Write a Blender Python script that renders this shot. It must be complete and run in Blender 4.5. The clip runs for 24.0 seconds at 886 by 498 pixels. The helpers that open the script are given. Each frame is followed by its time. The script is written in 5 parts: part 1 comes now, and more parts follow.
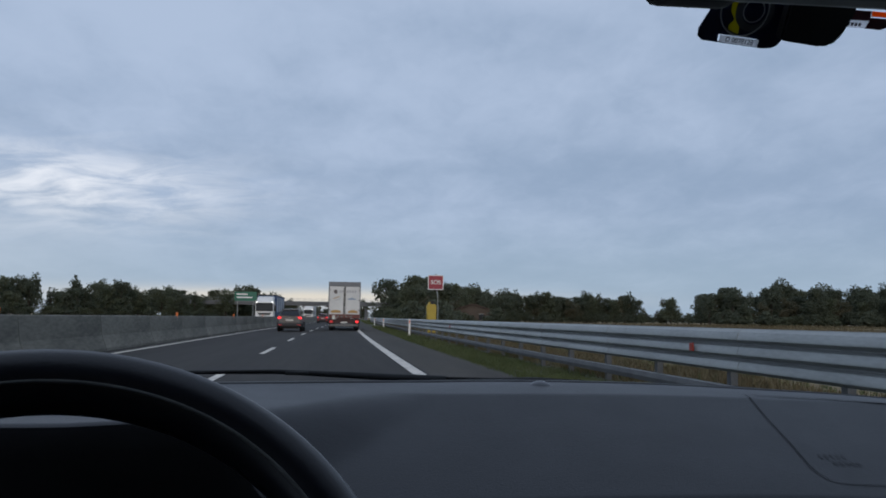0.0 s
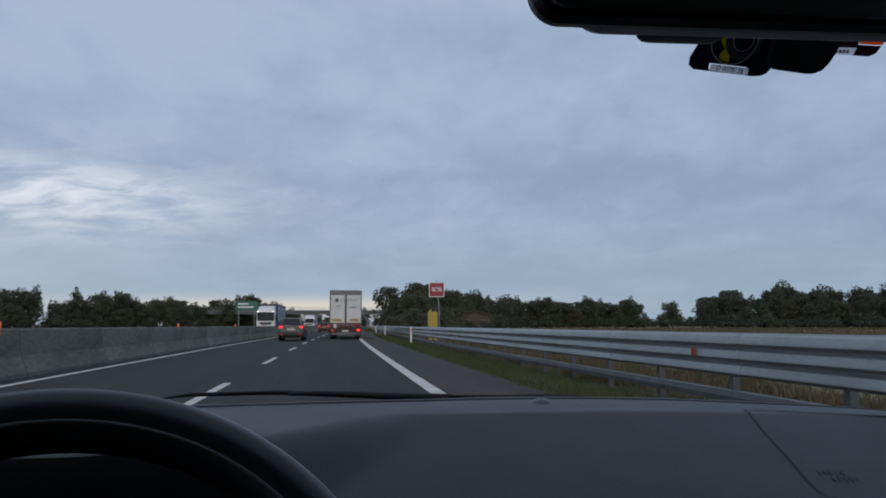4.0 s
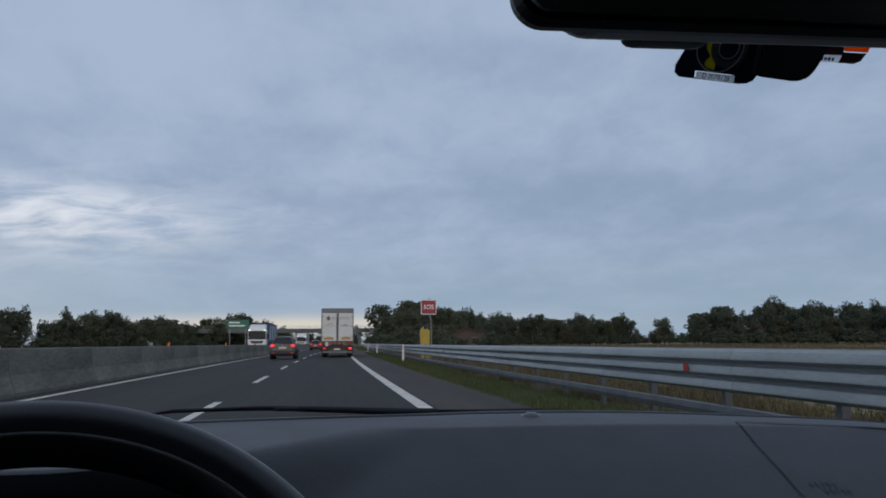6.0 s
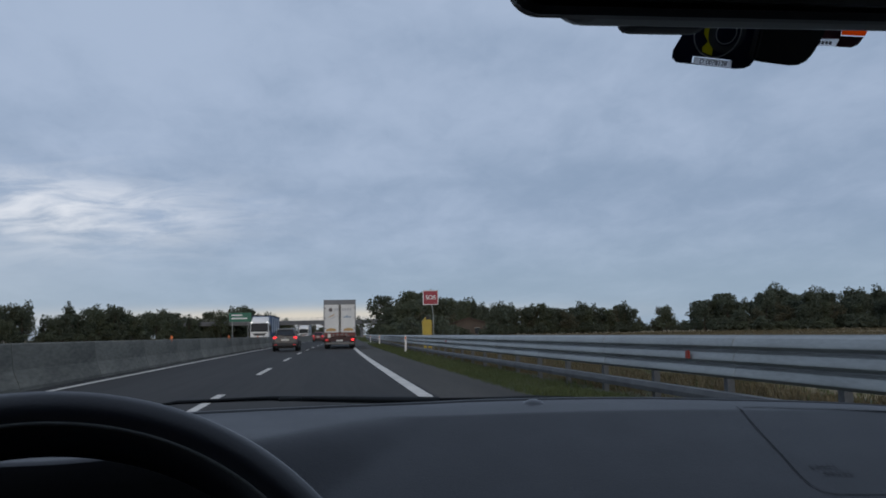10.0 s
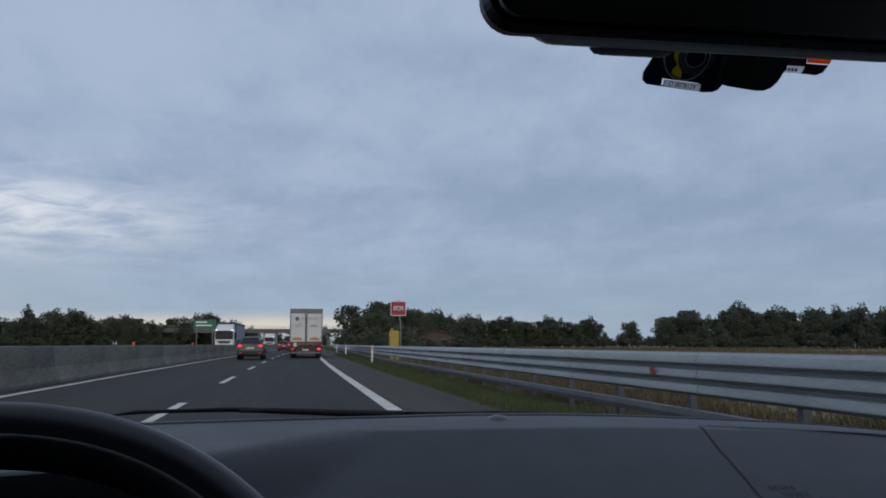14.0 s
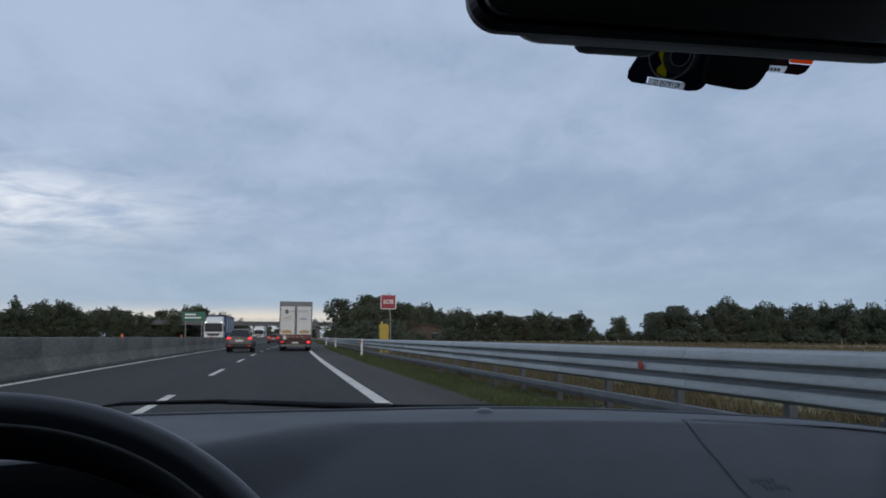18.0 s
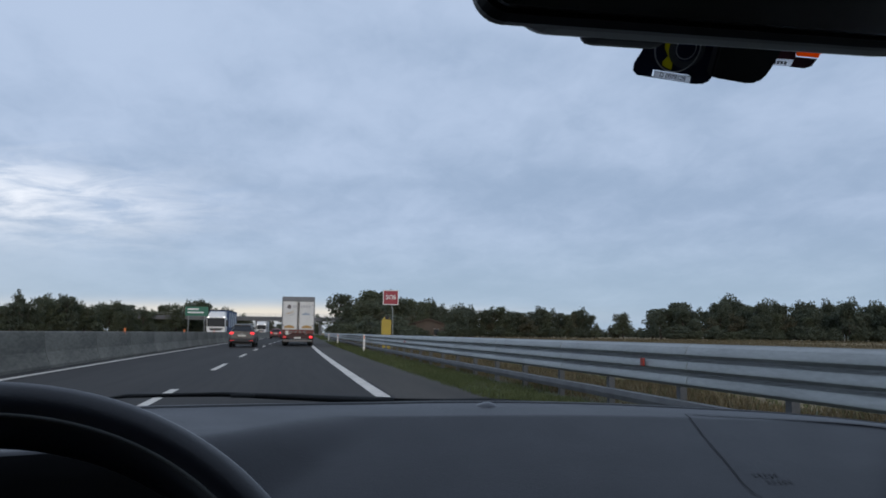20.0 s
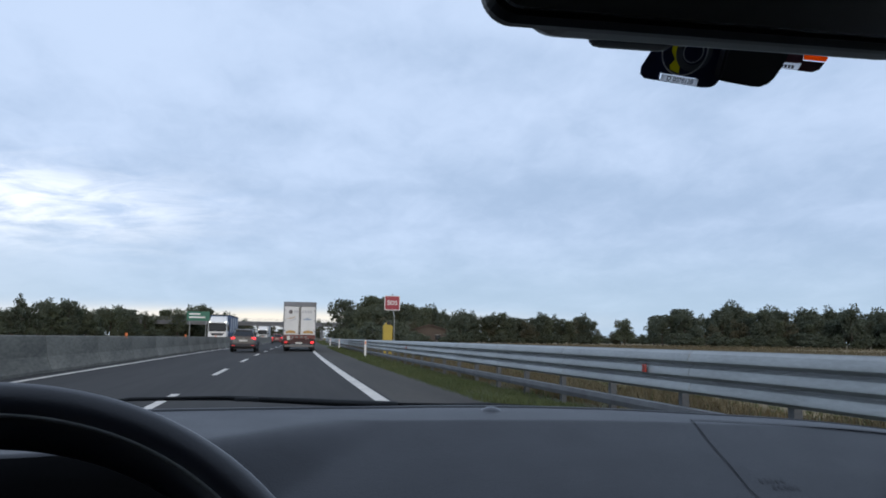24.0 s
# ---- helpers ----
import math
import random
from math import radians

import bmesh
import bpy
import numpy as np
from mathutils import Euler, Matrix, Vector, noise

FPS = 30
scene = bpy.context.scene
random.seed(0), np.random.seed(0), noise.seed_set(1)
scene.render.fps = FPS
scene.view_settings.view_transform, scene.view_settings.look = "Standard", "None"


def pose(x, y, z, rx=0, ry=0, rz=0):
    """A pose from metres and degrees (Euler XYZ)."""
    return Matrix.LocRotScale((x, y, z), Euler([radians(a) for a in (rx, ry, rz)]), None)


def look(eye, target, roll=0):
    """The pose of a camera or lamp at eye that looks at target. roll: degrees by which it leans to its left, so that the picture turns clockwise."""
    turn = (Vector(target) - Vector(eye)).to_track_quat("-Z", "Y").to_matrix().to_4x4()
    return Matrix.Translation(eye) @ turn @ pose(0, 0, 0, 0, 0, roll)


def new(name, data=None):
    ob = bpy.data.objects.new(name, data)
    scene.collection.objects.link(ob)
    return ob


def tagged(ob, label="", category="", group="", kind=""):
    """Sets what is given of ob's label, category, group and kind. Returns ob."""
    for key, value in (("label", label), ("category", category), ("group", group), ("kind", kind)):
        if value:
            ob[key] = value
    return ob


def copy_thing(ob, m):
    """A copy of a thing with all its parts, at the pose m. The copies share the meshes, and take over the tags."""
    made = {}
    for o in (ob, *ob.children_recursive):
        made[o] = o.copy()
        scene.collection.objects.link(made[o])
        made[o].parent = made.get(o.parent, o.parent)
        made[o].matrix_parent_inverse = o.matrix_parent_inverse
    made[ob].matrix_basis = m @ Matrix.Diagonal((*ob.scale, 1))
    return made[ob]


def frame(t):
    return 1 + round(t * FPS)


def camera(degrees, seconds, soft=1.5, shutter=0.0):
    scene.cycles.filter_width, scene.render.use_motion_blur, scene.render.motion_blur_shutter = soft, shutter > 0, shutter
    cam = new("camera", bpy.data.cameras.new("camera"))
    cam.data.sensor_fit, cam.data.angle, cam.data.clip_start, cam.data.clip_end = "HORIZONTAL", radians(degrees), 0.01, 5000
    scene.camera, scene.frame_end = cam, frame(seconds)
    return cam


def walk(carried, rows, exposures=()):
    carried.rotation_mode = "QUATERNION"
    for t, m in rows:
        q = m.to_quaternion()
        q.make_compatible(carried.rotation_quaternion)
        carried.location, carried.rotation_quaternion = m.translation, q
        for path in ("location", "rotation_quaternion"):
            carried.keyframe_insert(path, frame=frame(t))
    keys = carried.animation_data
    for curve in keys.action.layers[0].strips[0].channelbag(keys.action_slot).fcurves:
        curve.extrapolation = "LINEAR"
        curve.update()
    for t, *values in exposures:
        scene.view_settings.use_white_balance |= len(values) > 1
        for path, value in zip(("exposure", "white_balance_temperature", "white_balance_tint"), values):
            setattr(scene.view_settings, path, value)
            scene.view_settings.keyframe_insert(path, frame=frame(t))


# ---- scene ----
# A motorway seen from behind the steering wheel: x to the right, y ahead, z up from the asphalt.
cam = camera(60.0, 24.0, soft=1.8)

# seconds, place in metres, then yaw, pitch and lean in degrees
PATH = [
    (0, -0.0101, 0.0098, 1.0889, -7.97, 5.16, -0.74),
    (0.5, -0.0082, 0.0080, 1.0923, -7.93, 5.12, -0.08),
    (1, -0.0106, 0.0111, 1.0911, -7.89, 4.96, -0.13),
    (1.5, -0.0161, 0.0157, 1.0932, -7.75, 4.95, -0.70),
    (2, -0.0156, 0.0099, 1.0961, -7.65, 4.98, -0.72),
    (2.5, -0.0097, 0.0091, 1.0926, -7.93, 4.89, -0.49),
    (4.5, -0.0119, -0.0072, 1.1094, -7.90, 6.27, 0.16),
    (5, -0.0087, 0.0014, 1.1085, -8.16, 6.91, -0.03),
    (5.5, -0.0021, 0.0023, 1.1061, -8.52, 7.06, 0.45),
    (6, -0.0048, 0.0035, 1.1006, -8.55, 6.97, 0.40),
    (6.5, -0.0050, 0.0017, 1.1014, -8.72, 6.84, 0.72),
    (7, -0.0023, 0.0017, 1.0998, -8.71, 6.64, 1.26),
    (7.5, -0.0054, 0.0046, 1.0997, -8.70, 6.61, 1.31),
    (8, -0.0072, 0.0066, 1.0979, -8.47, 6.49, 1.16),
    (8.5, -0.0026, 0.0034, 1.1003, -8.39, 6.41, 1.54),
    (9, -0.0028, 0.0029, 1.0977, -8.36, 6.27, 1.44),
    (9.5, -0.0024, 0.0000, 1.0986, -8.45, 6.16, 1.25),
    (10, -0.0042, 0.0003, 1.0984, -8.45, 6.25, 1.07),
    (10.5, -0.0058, 0.0012, 1.0993, -8.65, 6.43, 1.12),
    (12.5, -0.0056, -0.0021, 1.1042, -9.96, 7.51, 0.33),
    (13, -0.0081, 0.0008, 1.1018, -10.32, 7.41, 0.18),
    (13.5, -0.0069, 0.0013, 1.1006, -10.41, 7.29, 0.05),
    (14, -0.0025, 0.0030, 1.1016, -10.77, 7.08, -0.05),
    (14.5, -0.0011, 0.0017, 1.0994, -11.14, 6.75, -0.09),
    (15, 0.0018, -0.0038, 1.1000, -11.31, 6.66, 0.27),
    (15.5, 0.0002, 0.0023, 1.1001, -11.39, 6.69, 0.09),
    (16, 0.0000, 0.0030, 1.0999, -11.42, 6.51, 0.14),
    (16.5, -0.0014, -0.0042, 1.1012, -11.38, 6.39, 0.03),
    (17, 0.0011, -0.0043, 1.1001, -11.48, 6.55, 0.00),
    (17.5, -0.0008, -0.0068, 1.1028, -11.54, 6.65, -0.25),
    (19.5, 0.0007, 0.0016, 1.0937, -11.40, 6.33, -0.55),
    (20, -0.0013, -0.0032, 1.0988, -11.30, 6.31, -0.64),
    (20.5, -0.0056, -0.0052, 1.1025, -11.19, 6.57, -0.69),
    (21, -0.0044, -0.0032, 1.1006, -11.13, 6.93, -0.96),
    (21.5, 0.0032, -0.0006, 1.0943, -11.10, 6.97, -0.66),
    (22, -0.0027, 0.0027, 1.0964, -11.24, 7.03, -0.63),
    (22.5, -0.0092, 0.0028, 1.0970, -11.22, 6.90, -1.04),
    (23, -0.0035, 0.0012, 1.0989, -11.37, 6.79, -1.07),
    (23.5, -0.0017, 0.0036, 1.0942, -11.36, 6.70, -0.90),
    (24, -0.0050, -0.0004, 1.0965, -11.17, 6.73, -0.84),
]


def carried_pose(x, y, z, yaw, pitch, lean):
    return pose(x, y, z, 0, 0, yaw) @ pose(0, 0, 0, pitch) @ pose(0, 0, 0, 0, lean) @ pose(0, 0, 0, 90)


walk(cam, [(t, carried_pose(*p)) for t, *p in PATH], exposures=[(0.0, 0.15), (2.0, 0.18), (5.0, 0.0), (10.0, 0.0), (14.0, 0.0), (17.0, 0.08), (20.0, 0.3), (22.0, 0.45), (23.0, 0.50), (24.0, 0.66)])


# ------------------------------------------------------------------ light
def link(tree, a, b):
    tree.links.new(a, b)


def make_world():
    world = bpy.data.worlds.new("evening_sky")
    scene.world = world
    world.use_nodes = True
    nt = world.node_tree
    nt.nodes.clear()
    n = nt.nodes.new

    def math_node(op, a, b=None, c=None, clamp=False):
        m = n("ShaderNodeMath")
        m.operation, m.use_clamp = op, clamp
        for i, v in enumerate((a, b, c)):
            if v is None:
                continue
            if isinstance(v, (int, float)):
                m.inputs[i].default_value = v
            else:
                link(nt, v, m.inputs[i])
        return m.outputs[0]

    def smooth(v, lo, hi):
        m = n("ShaderNodeMapRange")
        m.interpolation_type = "SMOOTHSTEP"
        link(nt, v, m.inputs[0])
        m.inputs[1].default_value, m.inputs[2].default_value = lo, hi
        return m.outputs[0]

    def mix(f, a, b):
        m = n("ShaderNodeMix")
        m.data_type = "RGBA"
        if isinstance(f, (int, float)):
            m.inputs[0].default_value = f
        else:
            link(nt, f, m.inputs[0])
        for i, v in ((6, a), (7, b)):
            if isinstance(v, tuple):
                m.inputs[i].default_value = (*v, 1)
            else:
                link(nt, v, m.inputs[i])
        return m.outputs[2]

    co = n("ShaderNodeTexCoord")
    sep = n("ShaderNodeSeparateXYZ")
    link(nt, co.outputs["Generated"], sep.inputs[0])
    x, y, z = sep.outputs
    zz = math_node("MAXIMUM", z, 0.0)
    deep = math_node("ADD", zz, 0.28)
    # a flat layer of cloud, seen in perspective
    u, v = math_node("DIVIDE", x, deep), math_node("DIVIDE", y, deep)
    flat = n("ShaderNodeCombineXYZ")
    link(nt, u, flat.inputs[0])
    link(nt, v, flat.inputs[1])

    def cloud(scale, detail, rough, distort, offset, across=0.9):
        mp = n("ShaderNodeMapping")
        mp.inputs["Location"].default_value = offset
        mp.inputs["Scale"].default_value = (across, 1.0, 1.0)
        mp.inputs["Rotation"].default_value = (0, 0, radians(14))
        link(nt, flat.outputs[0], mp.inputs[0])
        t = n("ShaderNodeTexNoise")
        t.inputs["Scale"].default_value, t.inputs["Detail"].default_value = scale, detail
        t.inputs["Roughness"].default_value, t.inputs["Distortion"].default_value = rough, distort
        link(nt, mp.outputs[0], t.inputs["Vector"])
        return t.outputs[0]

    big = cloud(2.3, 2.5, 0.45, 0.2, (3.1, 1.7, 0), 1.0)
    mid = cloud(5.6, 4.0, 0.52, 0.5, (7.4, 2.2, 0), 1.25)
    wisp = cloud(15.0, 4.0, 0.6, 0.8, (2.4, 6.1, 0), 1.3)
    tone = math_node("ADD", math_node("MULTIPLY", big, 0.60), math_node("MULTIPLY", mid, 0.28))
    tone = math_node("ADD", tone, math_node("MULTIPLY", wisp, 0.12))
    high = smooth(zz, 0.10, 0.42)
    tone = math_node("ADD", tone, math_node("MULTIPLY", high, 0.13))
    az = math_node("ARCTAN2", x, y)
    tone = math_node("SUBTRACT", tone, math_node("MULTIPLY", math_node("SUBTRACT", smooth(az, -0.6, 0.6), 0.45), 0.11))
    # broad lighter and darker banks of cloud: bearing, height, width, depth, lift
    for bear, up, wide_by, deep_by, lift in ((-0.29, 0.39, 0.13, 0.06, 0.05), (-0.02, 0.36, 0.09, 0.05, 0.045), (-0.40, 0.215, 0.12, 0.022, -0.07),
                                             (0.13, 0.22, 0.13, 0.04, 0.04), (0.45, 0.165, 0.24, 0.04, -0.045), (-0.12, 0.185, 0.10, 0.028, -0.045)):
        p = math_node("DIVIDE", math_node("SUBTRACT", az, bear), wide_by)
        q = math_node("DIVIDE", math_node("SUBTRACT", zz, up), deep_by)
        r2 = math_node("ADD", math_node("MULTIPLY", p, p), math_node("MULTIPLY", q, q))
        tone = math_node("ADD", tone, math_node("MULTIPLY", math_node("EXPONENT", math_node("MULTIPLY", r2, -1.0)), lift))
    tone = smooth(tone, 0.30, 0.74)
    layer = mix(tone, (0.276, 0.366, 0.514), (0.416, 0.510, 0.676))
    # thinner, even cloud lower down
    low = smooth(zz, 0.16, 0.02)
    layer = mix(math_node("MULTIPLY", low, 0.6), layer, (0.330, 0.440, 0.552))
    # bright breaks in the layer, to the left of the road
    ex = math_node("DIVIDE", math_node("ADD", az, 0.345), 0.19)
    ez = math_node("DIVIDE", math_node("SUBTRACT", zz, 0.150), 0.042)
    spot = math_node("ADD", math_node("MULTIPLY", ex, ex), math_node("MULTIPLY", ez, ez))
    spot = math_node("EXPONENT", math_node("MULTIPLY", spot, -1.0))
    streak = smooth(cloud(9.0, 5.0, 0.60, 0.6, (1.3, 9.2, 0), 0.5), 0.30, 0.70)
    layer = mix(math_node("MULTIPLY", math_node("MULTIPLY", spot, streak), 1.0), layer, (0.83, 0.86, 0.93))
    # paler towards the left, under the breaks
    pale = math_node("MULTIPLY", smooth(az, -0.10, -0.50), smooth(zz, 0.20, 0.08))
    layer = mix(math_node("MULTIPLY", pale, 0.35), layer, (0.52, 0.58, 0.66))
    # clear strip over the horizon
    hz = math_node("DIVIDE", math_node("SUBTRACT", zz, 0.024), 0.011)
    strip = math_node("EXPONENT", math_node("MULTIPLY", math_node("MULTIPLY", hz, hz), -1.0))
    wide = math_node("DIVIDE", math_node("ADD", az, 0.04), 0.27)
    wide = math_node("EXPONENT", math_node("MULTIPLY", math_node("MULTIPLY", wide, wide), -1.0))
    edge = smooth(cloud(1.6, 4.0, 0.5, 0.2, (5.0, 4.0, 0)), 0.15, 0.5)
    glow = math_node("MULTIPLY", math_node("MULTIPLY", strip, wide), edge)
    layer = mix(math_node("MULTIPLY", glow, 0.9), layer, (0.78, 0.71, 0.60))
    under = math_node("MULTIPLY", smooth(zz, 0.030, 0.012), wide)
    layer = mix(math_node("MULTIPLY", under, 0.45), layer, (0.52, 0.52, 0.54))

    sky = n("ShaderNodeTexSky")
    sky.sky_type, sky.sun_disc = "NISHITA", False
    sky.sun_elevation, sky.sun_rotation = radians(21), radians(181)
    bg_sky, bg_layer, both, out = n("ShaderNodeBackground"), n("ShaderNodeBackground"), n("ShaderNodeMixShader"), n("ShaderNodeOutputWorld")
    link(nt, sky.outputs[0], bg_sky.inputs[0])
    bg_sky.inputs[1].default_value = 0.05
    link(nt, layer, bg_layer.inputs[0])
    bg_layer.inputs[1].default_value = 0.97
    both.inputs[0].default_value = 0.93
    link(nt, bg_sky.outputs[0], both.inputs[1])
    link(nt, bg_layer.outputs[0], both.inputs[2])
    link(nt, both.outputs[0], out.inputs[0])


make_world()
sun_data = bpy.data.lights.new("sun", "SUN")
sun_data.energy, sun_data.angle, sun_data.color = 0.8, radians(24), (1.0, 0.87, 0.70)
sun = new("sun", sun_data)
sun.matrix_world = look((0, 0, 80), (0.02, 0.93, 80 - 0.36))


# ------------------------------------------------------------------ materials
def material(name, a, b=None, rough=0.6, metal=0.0, scale=6.0, fine=60.0, bump=0.0, dist=0.01, spec=0.5,
             island=0.0, per_object=0.0, stretch=(1, 1, 1), coat=0.0, emit=None, power=0.0, through_light=0.0):
    """Two colours mixed by noise at two scales, with a fine relief."""
    m = bpy.data.materials.new(name)
    m.use_nodes = True
    nt = m.node_tree
    n = nt.nodes.new
    bsdf = nt.nodes["Principled BSDF"]
    b = b or tuple(c * 0.75 for c in a)
    co = n("ShaderNodeTexCoord")
    mp = n("ShaderNodeMapping")
    mp.inputs["Scale"].default_value = stretch
    link(nt, co.outputs["Object"], mp.inputs[0])
    n1, n2 = n("ShaderNodeTexNoise"), n("ShaderNodeTexNoise")
    for t, s in ((n1, scale), (n2, fine)):
        t.inputs["Scale"].default_value, t.inputs["Detail"].default_value = s, 5.0
        link(nt, mp.outputs[0], t.inputs["Vector"])
    mean = n("ShaderNodeMix")
    mean.inputs[0].default_value = 0.4
    link(nt, n1.outputs[0], mean.inputs[2])
    link(nt, n2.outputs[0], mean.inputs[3])
    factor = mean.outputs[0]
    ramp = n("ShaderNodeMapRange")
    ramp.inputs[1].default_value, ramp.inputs[2].default_value = 0.34, 0.66
    link(nt, factor, ramp.inputs[0])
    col = n("ShaderNodeMix")
    col.data_type = "RGBA"
    col.inputs[6].default_value, col.inputs[7].default_value = (*a, 1), (*b, 1)
    link(nt, ramp.outputs[0], col.inputs[0])
    colour = col.outputs[2]
    if island or per_object:
        if island:
            info = n("ShaderNodeNewGeometry").outputs["Random Per Island"]
        else:
            info = n("ShaderNodeObjectInfo").outputs["Random"]
        rng = n("ShaderNodeMapRange")
        k = island or per_object
        rng.inputs[3].default_value, rng.inputs[4].default_value = 1 - k, 1 + k
        link(nt, info, rng.inputs[0])
        hsv = n("ShaderNodeHueSaturation")
        link(nt, rng.outputs[0], hsv.inputs["Value"])
        link(nt, colour, hsv.inputs["Color"])
        colour = hsv.outputs[0]
    link(nt, colour, bsdf.inputs["Base Color"])
    rr = n("ShaderNodeMapRange")
    rr.inputs[3].default_value, rr.inputs[4].default_value = max(0.02, rough - 0.08), min(1, rough + 0.08)
    link(nt, factor, rr.inputs[0])
    link(nt, rr.outputs[0], bsdf.inputs["Roughness"])
    bsdf.inputs["Metallic"].default_value = metal
    bsdf.inputs["Specular IOR Level"].default_value = spec
    bsdf.inputs["Coat Weight"].default_value = coat
    bsdf.inputs["Transmission Weight"].default_value = 0.0
    if through_light:
        thin = n("ShaderNodeBsdfTranslucent")
        link(nt, colour, thin.inputs["Color"])
        both = n("ShaderNodeMixShader")
        both.inputs[0].default_value = through_light
        link(nt, bsdf.outputs[0], both.inputs[1])
        link(nt, thin.outputs[0], both.inputs[2])
        link(nt, both.outputs[0], nt.nodes["Material Output"].inputs["Surface"])
    if emit:
        bsdf.inputs["Emission Color"].default_value = (*emit, 1)
        bsdf.inputs["Emission Strength"].default_value = power
    if bump:
        bp = n("ShaderNodeBump")
        bp.inputs["Strength"].default_value, bp.inputs["Distance"].default_value = bump, dist
        link(nt, n2.outputs[0], bp.inputs["Height"])
        link(nt, bp.outputs[0], bsdf.inputs["Normal"])
    return m


M_ASPHALT = material("asphalt", (0.0215, 0.0206, 0.0196), (0.0430, 0.0411, 0.0384), rough=0.88, spec=0.25, scale=1.1, fine=7, bump=0.35, dist=0.006, stretch=(1, 0.035, 1))
M_ASPHALT_OLD = material("older_asphalt", (0.042, 0.0388, 0.0340), (0.070, 0.0643, 0.056), rough=0.9, spec=0.25, scale=0.9, fine=12, bump=0.4, dist=0.008, stretch=(1, 0.12, 1))
M_PAINT = material("road_paint", (0.72, 0.67, 0.595), (0.44, 0.41, 0.365), rough=0.65, scale=1.6, fine=22, bump=0.2, dist=0.003)
M_CONCRETE = material("barrier_concrete", (0.225, 0.216, 0.178), (0.090, 0.088, 0.074), rough=0.92, stretch=(1, 0.4, 1.6), scale=0.7, fine=8, bump=0.3, dist=0.01, per_object=0.10)
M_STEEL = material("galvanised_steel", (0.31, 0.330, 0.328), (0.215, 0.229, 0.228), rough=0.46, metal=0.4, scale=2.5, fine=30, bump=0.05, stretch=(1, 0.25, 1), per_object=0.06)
# Beam steel darkened: shade on the posts, spacers and lower rail, put into colour.
M_STEEL_SHADED = material("shaded_steel", (0.15, 0.155, 0.16), (0.10, 0.104, 0.108), rough=0.65, metal=0.4, scale=3, fine=30)
M_GRASS_SOIL = material("verge_soil", (0.036, 0.050, 0.018), (0.060, 0.058, 0.030), rough=0.95, scale=0.6, fine=9, bump=0.6, dist=0.05)
M_BLADE = material("grass_blade", (0.066, 0.090, 0.036), (0.100, 0.114, 0.052), rough=0.75, spec=0.2, scale=0.4, fine=5, island=0.30)
M_DRY = material("dry_stalk", (0.125, 0.098, 0.050), (0.088, 0.075, 0.042), rough=0.85, scale=0.3, fine=4, island=0.30)
M_FIELD = material("ripe_field", (0.190, 0.138, 0.064), (0.125, 0.098, 0.048), rough=0.95, scale=0.05, fine=1.3, bump=0.8, dist=0.12, stretch=(1, 0.6, 1))
M_LEAF = material("leaf_green", (0.100, 0.118, 0.072), (0.116, 0.124, 0.084), spec=0.15, rough=0.6, scale=0.25, fine=2.5, island=0.14, through_light=0.4, per_object=0.0)
M_LEAF_DARK = material("leaf_dark", (0.088, 0.104, 0.072), (0.104, 0.116, 0.082), spec=0.15, rough=0.6, scale=0.25, fine=2.5, island=0.14, through_light=0.4)
M_LEAF_BROWN = material("leaf_turning", (0.122, 0.104, 0.068), (0.098, 0.104, 0.066), spec=0.15, rough=0.65, scale=0.25, fine=2.5, island=0.14, through_light=0.4)
M_BARK = material("bark", (0.075, 0.060, 0.045), (0.045, 0.038, 0.030), rough=0.9, scale=1.5, fine=12, bump=0.6, dist=0.03, stretch=(1, 1, 0.2))
M_DASH = material("dashboard_plastic", (0.0140, 0.0147, 0.0190), (0.0106, 0.0113, 0.0149), rough=0.46, spec=0.38, scale=14, fine=420, bump=0.26, dist=0.0012)
M_SENSOR = material("sensor_cover", (0.075, 0.078, 0.085), (0.06, 0.062, 0.07), rough=0.3, spec=0.6)
M_DASH_GAP = material("panel_gap", (0.0085, 0.0085, 0.0095), rough=0.8)
M_EMBOSS = material("embossed_plastic", (0.0122, 0.0127, 0.0158), rough=0.6)
M_RIM = material("wheel_leather", (0.0065, 0.0070, 0.0115), (0.0040, 0.0044, 0.0075), rough=0.34, spec=0.34, scale=30, fine=350, bump=0.15, dist=0.0008)
M_STITCH = material("stitching", (0.075, 0.080, 0.078), (0.05, 0.053, 0.052), rough=0.8, scale=200)
M_BLACK = material("black_plastic", (0.010, 0.010, 0.012), (0.007, 0.007, 0.008), rough=0.5, scale=20, fine=250, bump=0.1, dist=0.001)
# Extra black for the lower dashboard: the shade under the hood, in colour.
M_CLUSTER_SHADED = material("shaded_black_plastic", (0.0055, 0.0055, 0.006), (0.004, 0.004, 0.0045), rough=0.85, spec=0.05, scale=20, fine=250)
M_RUBBER = material("rubber", (0.016, 0.016, 0.016), (0.010, 0.010, 0.010), rough=0.75, scale=12, fine=120)
M_MIRROR_SHELL = material("mirror_shell", (0.055, 0.057, 0.060), (0.042, 0.044, 0.046), rough=0.5, scale=14, fine=300, bump=0.1, dist=0.001)
M_MIRROR = material("mirror_glass", (0.80, 0.82, 0.83), (0.78, 0.80, 0.81), rough=0.09, metal=1.0)
M_LINING = material("roof_lining", (0.10, 0.10, 0.10), (0.08, 0.08, 0.08), rough=0.95, scale=40, fine=300, bump=0.2, dist=0.002)
M_CARPET = material("cabin_trim", (0.03, 0.03, 0.032), (0.02, 0.02, 0.022), rough=0.9, scale=30, fine=200)
M_WINDOW = material("dark_window", (0.012, 0.014, 0.016), (0.010, 0.011, 0.013), rough=0.08, spec=0.6)
